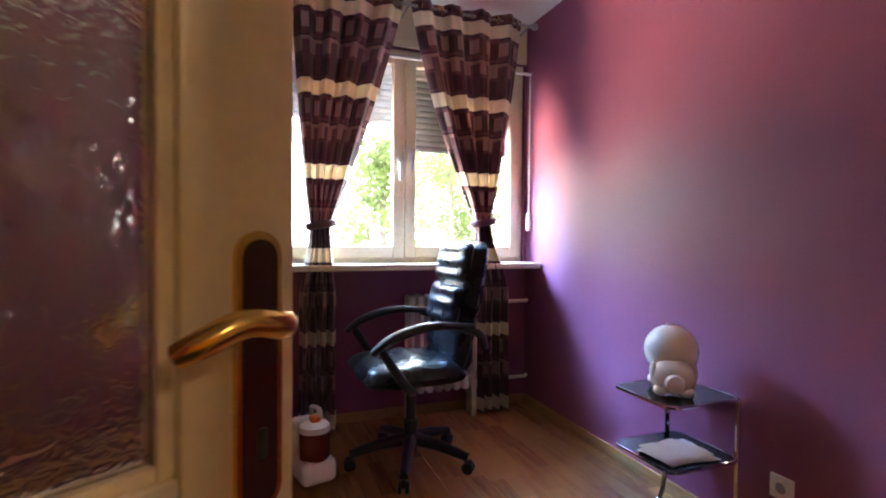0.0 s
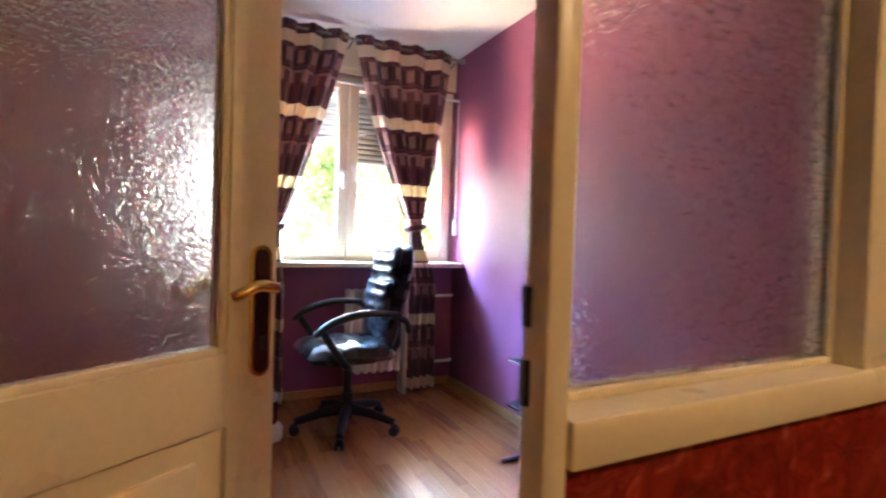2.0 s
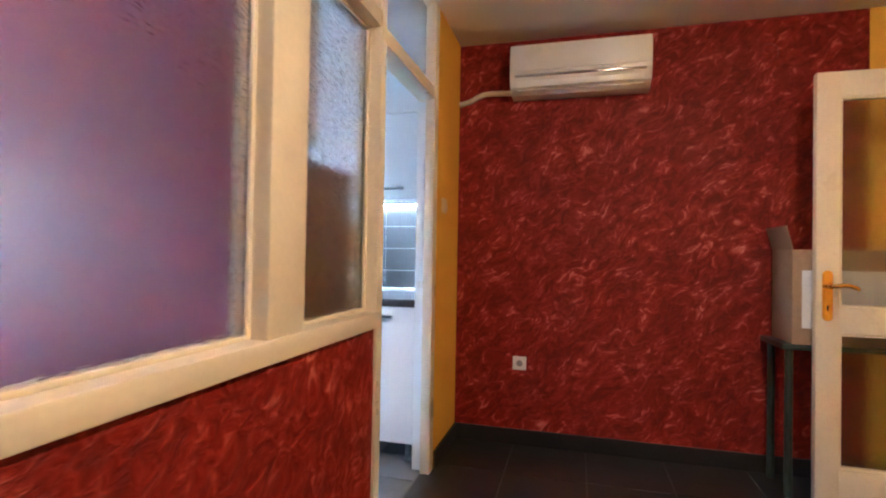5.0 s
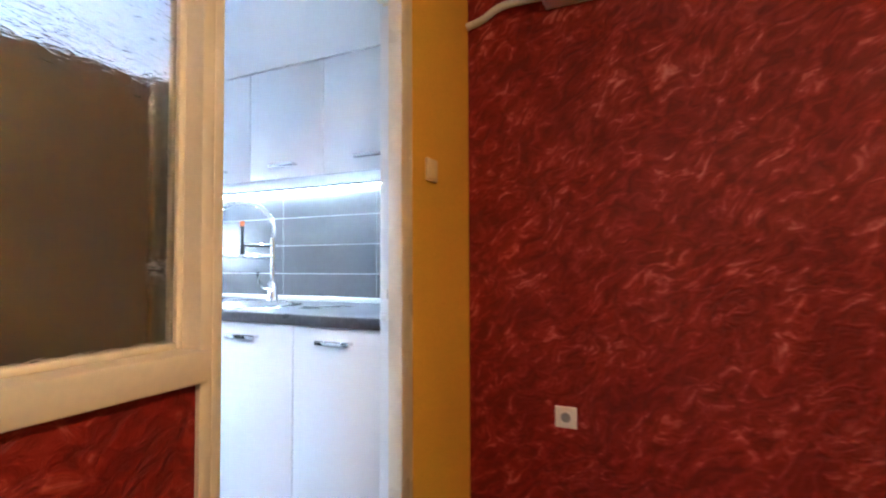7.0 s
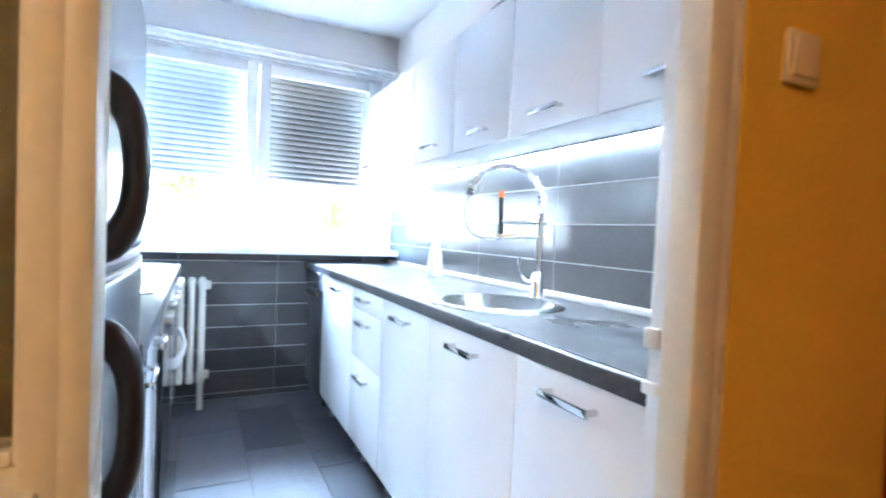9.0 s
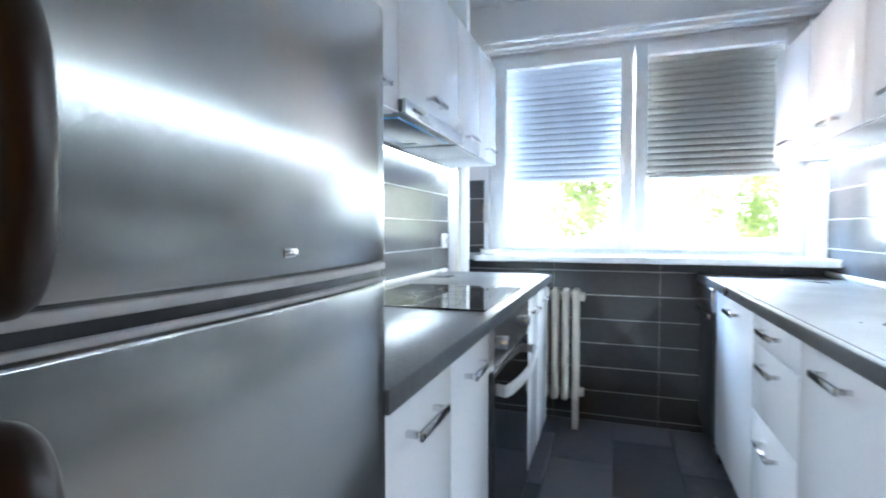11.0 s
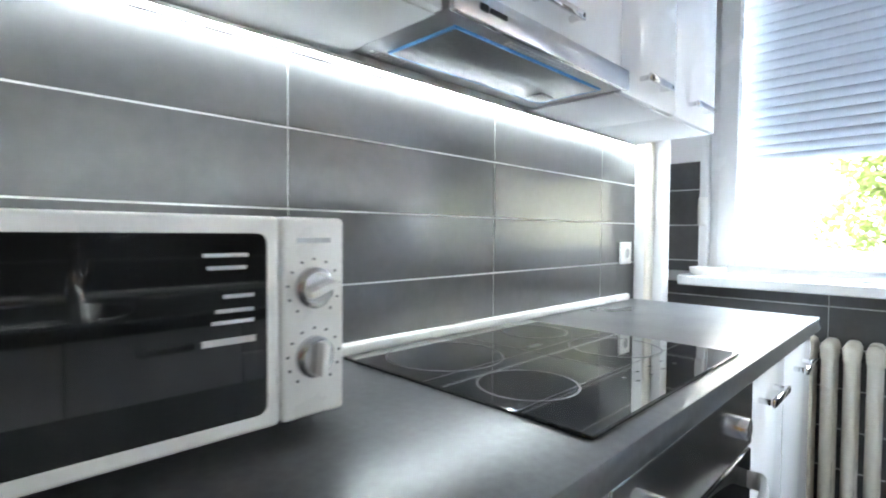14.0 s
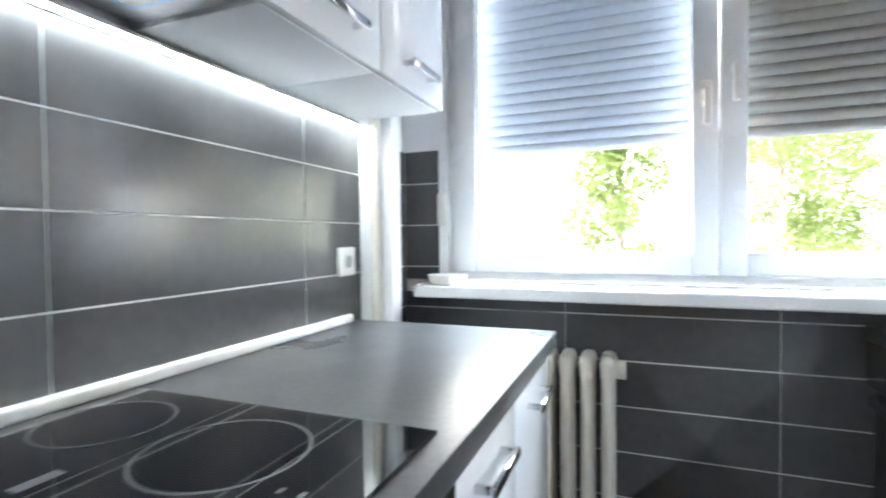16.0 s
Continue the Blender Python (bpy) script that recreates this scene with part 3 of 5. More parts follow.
def socket(at, turn, label, switch=False):
    s = thing("light_switch" if switch else "wall_socket", at, label, "light switch" if switch else "socket")
    m = Matrix.Translation(at) @ pose(0, 0, 0, 0, 0, turn)
    w = 0.041
    plastic = SWITCH_CREAM if switch else WHITE_PLASTIC
    part("cover_plate", boxed(-w, w, -0.012, 0, -0.041, 0.041, 0.005, 3, m=m), plastic, s)
    if switch:
        part("rocker", boxed(-0.03, 0.03, -0.017, -0.011, -0.03, 0.03, 0.003, m=m), plastic, s)
    else:
        ring = lathe(bmesh.new(), [(0.019, -0.002), (0.019, 0.0025), (0.024, 0.0025), (0.024, -0.002)], 24, m @ pose(0, -0.0125, 0, 90, 0, 0))
        part("socket_ring", ring, WHITE_PLASTIC, s)
        bm = lathe(bmesh.new(), [(0, 0.001), (0.019, 0.001), (0.019, 0.0)], 20, m @ pose(0, -0.0125, 0, 90, 0, 0))
        part("socket_well", bm, GREY_METAL, s)
    return s


socket((RED, -1.407, 0.495), -90, "cream wall socket low on the red stucco wall")
socket((3.472, PH, 1.422), 0, "cream light switch on the yellow wall", True)
ring = lathe(bmesh.new(), [(0.0, 0.006), (0.02, 0.008), (0.03, 0.004), (0.045, 0.009), (0.055, 0.0)], 20, Matrix.Translation((RED, -2.73, 2.28)) @ pose(0, 0, 0, 0, -90, 0))
solid("junction_box_cover", ring, RED_STUCCO, "round junction cover painted red on the stucco wall", "junction cover")
tb = thing("side_table_hall", (3.68, -3.05, 0), "dark green table against the red wall", "table")
DARK_GREEN = surface("dark_green_paint", (0.02, 0.035, 0.03), 0.35, vary=0.1, bump=0.08)
part("tabletop", boxed(3.53, RED - 0.01, -3.45, -2.70, 0.715, 0.74, 0.005), DARK_GREEN, tb)
for x in (3.56, RED - 0.05):
    for y in (-3.4, -2.74):
        part("leg", tube(bmesh.new(), [(x, y, 0), (x, y, 0.715)], 0.018, 12), DARK_GREEN, tb)
cb = thing("cardboard_box", (3.68, -3.0, 0.74), "open cardboard box with white printed sides on the table", "box")
bm = boxed(3.55, 3.81, -3.20, -2.75, 0.74, 1.20, 0.003)
part("box_body", bm, CARDBOARD, cb)
part("box_flap", boxed(3.55, 3.81, -2.754, -2.75, 1.20, 1.32, 0, m=Matrix.Translation((0, -2.75, 1.20)) @ pose(0, 0, 0, -14, 0, 0) @ Matrix.Translation((0, 2.75, -1.20))), CARDBOARD, cb)
part("printed_band", boxed(3.548, 3.55, -3.16, -2.79, 0.82, 1.10), PAPER, cb, "white printed panel")
# unseen fixture, added to give the hall its warm light
lp = thing("added_hall_lamp", (1.4, -2.5, 2.475), "unseen round glass lamp added for warm light in the hall", "ceiling lamp")
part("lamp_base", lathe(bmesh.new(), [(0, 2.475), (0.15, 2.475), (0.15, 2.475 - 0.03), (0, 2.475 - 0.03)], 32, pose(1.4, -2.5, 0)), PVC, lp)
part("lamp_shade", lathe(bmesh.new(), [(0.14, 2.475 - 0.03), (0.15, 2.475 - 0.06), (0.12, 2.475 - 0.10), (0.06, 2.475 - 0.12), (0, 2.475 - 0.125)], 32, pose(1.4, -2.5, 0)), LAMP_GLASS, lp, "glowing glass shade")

# ---- kitchen ----
def bar_handle(parent, p, length, axis="y", out=(1, 0, 0), material=CHROME):
    """A flat bow handle, centred at p on a front; it stands off along out."""
    bm = bmesh.new()
    o = Vector(out)
    a = Vector((0, length / 2, 0)) if axis == "y" else Vector((length / 2, 0, 0))
    p = Vector(p)
    for s in (-1, 1):
        q = p + a * s * 0.88
        c, e = q + o * 0.0, q + o * 0.028
        lo = [min(c[i], e[i]) - 0.006 for i in range(3)]
        hi = [max(c[i], e[i]) + 0.006 for i in range(3)]
        box(bm, lo[0] + 0.006 * abs(o.x), hi[0], lo[1], hi[1], lo[2], hi[2], 0.002)
    lo, hi = p - a + o * 0.024, p + a + o * 0.034
    box(bm, min(lo.x, hi.x), max(lo.x, hi.x), min(lo.y, hi.y), max(lo.y, hi.y), p.z - 0.009, p.z + 0.009, 0.003)
    return part("handle", bm, material, parent, "chrome bow handle")


def unit(name, side, y0, y1, z0, z1, depth_front, depth_back, fronts, label, group, legs=False, handle_z=None, handle_y=None, length=0.15):
    """A carcass against a side wall; fronts: (z0, z1) of each door or drawer. side: +1 opens towards +x."""
    c = thing(name, (depth_front, (y0 + y1) / 2, z0), label, "cabinet", group)
    xa, xb = sorted((depth_front - side * 0.019, depth_back))
    part("carcass", boxed(xa, xb, y0 + 0.001, y1 - 0.001, z0, z1, 0.001), MELAMINE, c)
    for n, (a, b) in enumerate(fronts):
        fx = sorted((depth_front - side * 0.018, depth_front))
        d = part("door" if len(fronts) == 1 else "drawer", boxed(fx[0], fx[1], y0 + 0.002, y1 - 0.002, a + 0.0015, b - 0.0015, 0.002), WHITE_GLOSS, c)
        hz = (handle_z[n] if handle_z else b - 0.05)
        hy = (y0 + y1) / 2 if handle_y is None else handle_y
        bar_handle(d, (depth_front, hy, hz), length, "y", (side, 0, 0))
    if legs:
        for yy in (y0 + 0.06, y1 - 0.06):
            for xx in (depth_front - side * 0.08, depth_back + side * 0.08):
                part("foot", lathe(bmesh.new(), [(0, 0), (0.022, 0), (0.022, 0.012), (0.014, 0.02), (0.014, z0), (0, z0)], 12, pose(xx, yy, 0)), GREY_METAL, c)
    return c


BG, UG = "white kitchen base cabinets", "white kitchen wall cabinets"
BASE = "white gloss base cabinet with a chrome bow handle"
# left run
for y0, y1 in ((-0.40, -0.04), (-0.04, 0.303)):
    unit("base_cabinet", 1, y0, y1, 0.12, CT - 0.041, LF - 0.02, KL + 0.01, [(0.12, CT - 0.041)], BASE, BG, True, [0.79])
unit("base_cabinet", 1, 0.905, 1.265, 0.12, CT - 0.041, LF - 0.02, KL + 0.01, [(0.12, CT - 0.041)], BASE, BG, True, [0.79])
unit("base_cabinet", 1, 1.265, 1.625, 0.12, CT - 0.041, LF - 0.02, KL + 0.01, [(0.12, CT - 0.041)], BASE, BG, True, [0.79])
solid("worktop_left", boxed(KL + 0.012, LF, -0.395, 1.645, CT - 0.04, CT, 0.004), SLATE, "dark slate-look worktop with a rounded edge", "worktop")
# right run
for y0, y1 in ((-0.90, -0.50), (-0.50, -0.01), (-0.01, 0.45), (0.90, 1.545)):
    unit("base_cabinet", -1, y0, y1, 0.12, CT - 0.041, RF + 0.02, KR - 0.01, [(0.12, CT - 0.041)], BASE, BG, True, [0.805], None if y0 != 0.90 else 1.17)
unit("drawer_cabinet", -1, 0.45, 0.90, 0.12, CT - 0.041, RF + 0.02, KR - 0.01, [(0.12, 0.52), (0.52, 0.755), (0.755, CT - 0.041)], "white gloss drawer cabinet with three chrome handles", BG, True, [0.455, 0.705, 0.815])
SX, SY = 3.57, -0.03  # sink
SQ = 0.235
bm = boxed(RF, SX - SQ, -0.90, 1.985, CT - 0.04, CT, 0.004)
box(bm, SX + SQ, KR - 0.012, -0.90, 1.985, CT - 0.04, CT)
box(bm, SX - SQ, SX + SQ, -0.90, SY - SQ, CT - 0.04, CT)
box(bm, SX - SQ, SX + SQ, SY + SQ, 1.985, CT - 0.04, CT)
rounds, squares, lows = [], [], []
for i in range(48):
    c, s_ = math.cos(math.pi * i / 24), math.sin(math.pi * i / 24)
    e = SQ / max(abs(c), abs(s_))
    rounds.append(bm.verts.new((SX + 0.2 * c, SY + 0.2 * s_, CT)))
    lows.append(bm.verts.new((SX + 0.2 * c, SY + 0.2 * s_, CT - 0.04)))
    squares.append(bm.verts.new((SX + e * c, SY + e * s_, CT)))
for i in range(48):
    j = (i + 1) % 48
    bm.faces.new((rounds[i], squares[i], squares[j], rounds[j]))
    bm.faces.new((lows[i], rounds[i], rounds[j], lows[j]))
solid("worktop_right", bm, SLATE, "dark slate-look worktop with an inset round sink", "worktop")
# wall cabinets
UZ0, UZ1 = 1.49, 2.02
WALLC = "white gloss wall cabinet with a chrome bow handle"
LUX, RUX = 2.25, 3.66
for y0, y1 in ((-0.895, -0.40), (-0.40, -0.03), (-0.03, 0.342), (0.953, 1.30), (1.30, 1.655)):
    unit("wall_cabinet", 1, y0, y1, UZ0, UZ1, LUX, KL + 0.002, [(UZ0, UZ1)], WALLC, UG, False, [UZ0 + 0.055])
unit("hood_cabinet", 1, 0.342, 0.953, UZ0 + 0.045, UZ1, LUX, KL + 0.002, [(UZ0 + 0.045, UZ1)], "white gloss wall cabinet above the cooker hood", UG, False, [UZ0 + 0.10])
for y0, y1 in ((-0.895, -0.37), (-0.37, 0.08), (0.08, 0.53), (0.53, 1.0), (1.0, 1.5), (1.5, 1.98)):
    unit("wall_cabinet", -1, y0, y1, UZ0, UZ1, RUX, KR - 0.002, [(UZ0, UZ1)], WALLC, UG, False, [UZ0 + 0.06])
# light strips
for x, tilt, y0, y1 in ((KL + 0.0175, 160, -0.38, 1.645), (KR - 0.0175, -160, -0.89, 1.95)):
    s = thing("led_strip", (x, (y0 + y1) / 2, UZ0), "bright white light strip under the wall cabinets", "light strip", "light strips")
    m = pose(x, 0, UZ0 - 0.012, 0, tilt, 0)
    bm = boxed(-0.008, 0.008, y0, y1, -0.004, 0, m=m)
    for side in (-1, 1):
        box(bm, *sorted((side * 0.0065, side * 0.008)), y0, y1, 0, 0.0045, m=m)
    part("channel", bm, PVC, s, "", None)
    part("tape", boxed(-0.0055, 0.0055, y0, y1, 0.0002, 0.001, m=m), LED, s, "glowing white tape", None)
for x0, x1, y0, y1 in ((KL + 0.01, KL + 0.03, -0.39, 1.60), (KR - 0.03, KR - 0.01, -0.89, 1.97)):
    solid("worktop_upstand", boxed(x0, x1, y0, y1, CT, CT + 0.024, 0.007, 3), WHITE_PLASTIC, "white plastic sealing strip along the worktop", "sealing strip", "sealing strips")

# fridge
fr = thing("fridge", (2.27, -0.65, 0), "stainless steel fridge-freezer with dark brown handles", "fridge")
FX, FY0, FY1, FT = 2.554, -0.893, -0.393, 1.455
part("body", boxed(KL + 0.02, FX - 0.052, FY0, FY1, 0.03, FT - 0.012, 0.006), surface("fridge_side", (0.19, 0.155, 0.105), 0.4, vary=0.06, bump=0.05), fr, "dark grey side panels")


def bowed(y0, y1, z0, z1, x, bow=0.012, thick=0.05, edge=0.006):
    """A door whose face bows out across its width."""
    bm, n = bmesh.new(), 14
    rows = []
    for i in range(n + 1):
        u = i / n
        yy = y0 + (y1 - y0) * u
        xx = x + bow * (1 - (2 * u - 1) ** 2)
        rows.append([bm.verts.new((x - thick, yy, z0)), bm.verts.new((xx, yy, z0)), bm.verts.new((xx, yy, z1)), bm.verts.new((x - thick, yy, z1))])
    for a, b in zip(rows, rows[1:]):
        for k in range(4):
            bm.faces.new((a[k], a[(k + 1) % 4], b[(k + 1) % 4], b[k]))
    bm.faces.new(rows[0])
    bm.faces.new(rows[-1][::-1])
    bmesh.ops.recalc_face_normals(bm, faces=bm.faces)
    sharp = [e for e in bm.edges if e.calc_face_angle(0) > 1.0]
    bmesh.ops.bevel(bm, geom=sharp, offset=edge, segments=3, affect="EDGES", profile=0.5)
    return bm


PALE_STRIP = surface("pale_grey_plastic", (0.55, 0.55, 0.55), 0.35, vary=0.03, bump=0.02)
for z0, z1, hz0, hz1 in ((1.088, FT - 0.002, 1.105, 1.258), (0.05, 1.062, 0.845, 1.014)):
    d = part("door", bowed(FY0, FY1, z0, z1, FX), STEEL, fr, "brushed steel door with a bowed face")
    hy = -0.881
    hx = FX + 0.012 * (1 - (2 * (hy - FY0) / (FY1 - FY0) - 1) ** 2)
    hm = (hz0 + hz1) / 2
    pts = smooth_path([(hx - 0.008, hy, hz0), (hx + 0.014, hy, hz0 + 0.002), (hx + 0.031, hy, hz0 + 0.03), (hx + 0.036, hy, hm), (hx + 0.031, hy, hz1 - 0.03), (hx + 0.014, hy, hz1 - 0.002), (hx - 0.008, hy, hz1)], 6)
    thick = [0.0125 + 0.0055 * (2 * abs(p.z - hm) / (hz1 - hz0)) ** 3 for p in pts]
    part("handle", tube(bmesh.new(), pts, thick, 14), BROWN_PLASTIC, d, "dark brown bow handle")
    part("door_trim", bowed(FY0, FY1, z0 - 0.009 if z0 > 1 else z1, z0 if z0 > 1 else z1 + 0.006, FX, 0.014, 0.05, 0.0015), PALE_STRIP, d, "pale grey edge strip")
# solid black strip painted as the shade inside the door gap
part("gap_shade_strip", bowed(FY0 + 0.002, FY1 - 0.002, 1.0672, 1.0788, FX - 0.006, 0.012, 0.04, 0.001), BLACK_PLASTIC, fr, "black strip standing for the shade in the recess between the doors")
part("badge", boxed(FX + 0.0105, FX + 0.0135, -0.645, -0.623, 1.108, 1.117, 0.001), CHROME, fr)

# cooker: hob, oven, hood
hb = thing("hob", (2.26, 0.63, CT), "black glass induction hob set in the worktop", "hob")
part("glass_plate", boxed(2.005, 2.525, 0.322, 0.922, CT, CT + 0.006, 0.002), BLACK_GLASS, hb, "", None)
RING = surface("hob_ring_print", (0.032, 0.032, 0.034), 0.5, vary=0.05, bump=0)
for x, y, r in ((2.13, 0.472, 0.116), (2.352, 0.435, 0.082), (2.325, 0.785, 0.095), (2.11, 0.80, 0.082)):
    part("cooking_ring", lathe(bmesh.new(), [(r - 0.004, CT + 0.006), (r - 0.004, CT + 0.0063), (r, CT + 0.0063), (r, CT + 0.006)], 56, pose(x, y, 0)), RING, hb, "thin grey ring", None)
for x in (2.228, 2.412):
    part("field_line", boxed(x - 0.0008, x + 0.0008, 0.325, 0.918, CT + 0.0059, CT + 0.0062), RING, hb, "", None)
part("field_line", boxed(2.008, 2.412, 0.6212, 0.6228, CT + 0.0059, CT + 0.0062), RING, hb, "", None)
part("nameplate_bar", boxed(2.195, 2.212, 0.645, 0.69, CT + 0.0059, CT + 0.0062), RING, hb, "", None)
for i in range(4):
    for x in (2.442, 2.466):
        y = 0.575 + 0.052 * i
        part("touch_key", boxed(x - 0.003, x + 0.003, y, y + 0.010, CT + 0.0059, CT + 0.0062), RING, hb, "pale printed touch key", None)
ov = thing("oven", (LF - 0.02, 0.605, 0.12), "built-in black glass oven with a bowed white handle", "oven")
part("body", boxed(KL + 0.05, LF - 0.022, 0.306, 0.902, 0.12, CT - 0.041, 0.002), GREY_METAL, ov)
part("control_panel", boxed(LF - 0.022, LF - 0.004, 0.307, 0.901, 0.735, CT - 0.042, 0.003), STEEL, ov, "steel control panel", None)
part("oven_door", boxed(LF - 0.022, LF - 0.004, 0.307, 0.901, 0.15, 0.728, 0.004), BLACK_GLASS, ov, "black glass oven door", None)
pts = smooth_path([(LF - 0.004, 0.335, 0.675), (LF + 0.03, 0.36, 0.672), (LF + 0.05, 0.604, 0.668), (LF + 0.03, 0.85, 0.672), (LF - 0.004, 0.872, 0.675)], 8)
bm = bmesh.new()
rows = []
for p in pts:
    p = Vector(p)
    rows.append([bm.verts.new(p + Vector(d)) for d in ((0.004, 0, -0.018), (0.008, 0, 0), (0.004, 0, 0.018), (-0.006, 0, 0.014), (-0.006, 0, -0.014))])
for a, b in zip(rows, rows[1:]):
    for k in range(5):
        bm.faces.new((a[k], a[(k + 1) % 5], b[(k + 1) % 5], b[k]))
bm.faces.new(rows[0])
bm.faces.new(rows[-1][::-1])
part("handle", bm, PALE_STRIP, ov, "broad bowed pale metal handle", 60)
for y in (0.415, 0.80):
    part("knob", lathe(bmesh.new(), [(0, 0), (0.02, 0), (0.0195, 0.018), (0.018, 0.02), (0, 0.02)], 20, pose(LF - 0.004, y, 0.795, 0, 90, 0)), STEEL_BRIGHT, ov)
hd = thing("cooker_hood", (2.1, 0.647, UZ0), "slim steel cooker hood under the wall cabinet", "cooker hood")
part("casing", boxed(KL + 0.03, LUX + 0.01, 0.346, 0.949, UZ0 + 0.004, UZ0 + 0.044, 0.002), GREY_METAL, hd)
part("front_lip", boxed(LUX + 0.01, LUX + 0.022, 0.344, 0.951, UZ0 - 0.002, UZ0 + 0.046, 0.003), STEEL_BRIGHT, hd, "brushed steel front lip")
FILTER = surface("grease_filter", (0.17, 0.175, 0.18), 0.36, 0.7, vary=0.08, grain=90, bump=0.1)
part("filter", boxed(KL + 0.09, LUX - 0.03, 0.40, 0.895, UZ0 - 0.002, UZ0 + 0.004, 0.001), FILTER, hd, "metal grease filter")
bm = bmesh.new()
box(bm, KL + 0.086, KL + 0.09, 0.396, 0.899, UZ0 - 0.002, UZ0 + 0.003)
box(bm, LUX - 0.03, LUX - 0.026, 0.396, 0.899, UZ0 - 0.002, UZ0 + 0.003)
box(bm, KL + 0.09, LUX - 0.03, 0.396, 0.40, UZ0 - 0.002, UZ0 + 0.003)
box(bm, KL + 0.09, LUX - 0.03, 0.895, 0.899, UZ0 - 0.002, UZ0 + 0.003)
part("filter_edge", bm, BLUE_FILM, hd, "blue protective film edge")
# vent holes as pale boxes: the strip light in them is painted
for i in range(8):
    for j in range(2):
        part("lit_vent_slot", boxed(KL + 0.045 + 0.014 * j, KL + 0.053 + 0.014 * j, 0.37 + 0.012 * i, 0.376 + 0.012 * i, UZ0 + 0.0025, UZ0 + 0.0045), PALE_STRIP, hd, "", None)
for i in range(16):
    for j in range(2):
        part("lit_vent_slot", boxed(LUX - 0.021 + 0.010 * j, LUX - 0.015 + 0.010 * j, 0.52 + 0.013 * i, 0.528 + 0.013 * i, UZ0 + 0.0025, UZ0 + 0.0045), PALE_STRIP, hd, "", None)
part("filter_latch", boxed(2.06, 2.11, 0.82, 0.87, UZ0 - 0.006, UZ0 - 0.002, 0.002), GREY_METAL, hd)
bm = boxed(LUX + 0.022, LUX + 0.0235, 0.405, 0.425, UZ0 + 0.016, UZ0 + 0.028)
box(bm, LUX + 0.022, LUX + 0.0235, 0.43, 0.475, UZ0 + 0.018, UZ0 + 0.026)
part("nameplate_marks", bm, BLACK_PLASTIC, hd)

# microwave
mw = thing("microwave", (2.14, -0.08, CT), "white microwave oven with a dark glass door and two dials", "microwave")
MX, MY0, MY1, MZ0, MZ1 = 2.285, -0.317, 0.138, CT + 0.024, CT + 0.261
MS = 0.054
part("body", boxed(KL + 0.035, MX - 0.03, MY0, MY1, MZ0, MZ1, 0.008, 3), WHITE_PLASTIC, mw)
bm = boxed(MX - 0.03, MX - 0.001, MY0, MS - 0.001, MZ0, MZ1, 0.006, 3)
mdoor = part("door", bm, WHITE_PLASTIC, mw)
bm = boxed(MX - 0.02, MX + 0.0004, MY0 + 0.021, MS - 0.017, MZ0 + 0.018, MZ1 - 0.019)
bmesh.ops.bevel(bm, geom=[e for e in bm.edges if abs(e.verts[0].co.x - e.verts[1].co.x) > 0.01], offset=0.011, segments=5, affect="EDGES", profile=0.5)
part("door_glass", bm, BLACK_GLASS, mdoor, "dark door glass", None)
MARK = surface("grey_print", (0.55, 0.55, 0.56), 0.5, vary=0.02, bump=0)
bm = bmesh.new()
for z, a, b in ((MZ1 - 0.042, 0.036, 0.07), (MZ1 - 0.055, 0.038, 0.066), (MZ1 - 0.085, 0.03, 0.05), (MZ1 - 0.10, 0.03, 0.058), (MZ1 - 0.112, 0.03, 0.062), (MZ1 - 0.132, 0.028, 0.072)):
    h = 0.004 if z > MZ1 - 0.12 else 0.007
    box(bm, MX + 0.0004, MX + 0.0008, MS - 0.014 - b, MS - 0.014 - a + 0.012, z - h / 2, z + h / 2)
box(bm, MX + 0.0004, MX + 0.0008, MY0 + 0.055, MY0 + 0.105, MZ1 - 0.047, MZ1 - 0.04)
tagged(part("printed_mark", bm, MARK, mdoor), kind="stuff")
panel = part("control_panel", boxed(MX - 0.03, MX - 0.001, MS + 0.001, MY1, MZ0, MZ1, 0.006, 3), WHITE_PLASTIC, mw)
for z in (MZ1 - 0.083, MZ1 - 0.165):
    yc = (MS + MY1) / 2
    k = part("dial", lathe(bmesh.new(), [(0, 0.0), (0.025, 0.0), (0.0245, 0.005), (0.021, 0.008), (0.019, 0.0115), (0, 0.012)], 28, pose(MX - 0.001, yc, z, 0, 90, 0)), STEEL_BRIGHT, panel, "silver dial")
    part("dial_grip", boxed(MX + 0.01, MX + 0.026, yc - 0.02, yc + 0.02, z - 0.0045, z + 0.0045, 0.003, m=Matrix.Translation((0, yc, z)) @ pose(0, 0, 0, 20 if z > 1.05 else 85, 0, 0) @ Matrix.Translation((0, -yc, -z))), WHITE_PLASTIC, k)
    bm = bmesh.new()
    for i in range(11):
        a = radians(-140 + 28 * i)
        yy, zz = yc + 0.034 * math.sin(a), z + 0.034 * math.cos(a)
        box(bm, MX - 0.001, MX - 0.0004, yy - 0.0015, yy + 0.0015, zz - 0.0015, zz + 0.0015)
    part("scale_marks", bm, BLACK_PLASTIC, panel)
bm = boxed(MX - 0.001, MX - 0.0004, yc - 0.022, yc + 0.022, MZ1 - 0.03, MZ1 - 0.024)
part("nameplate_bar", bm, GREY_METAL, panel)
for y in (MY0 + 0.04, MY1 - 0.04):
    for x in (KL + 0.08, MX - 0.07):
        part("foot", lathe(bmesh.new(), [(0, CT), (0.012, CT), (0.014, MZ0 + 0.002), (0, MZ0 + 0.002)], 12, pose(x, y, 0)), BLACK_PLASTIC, mw)

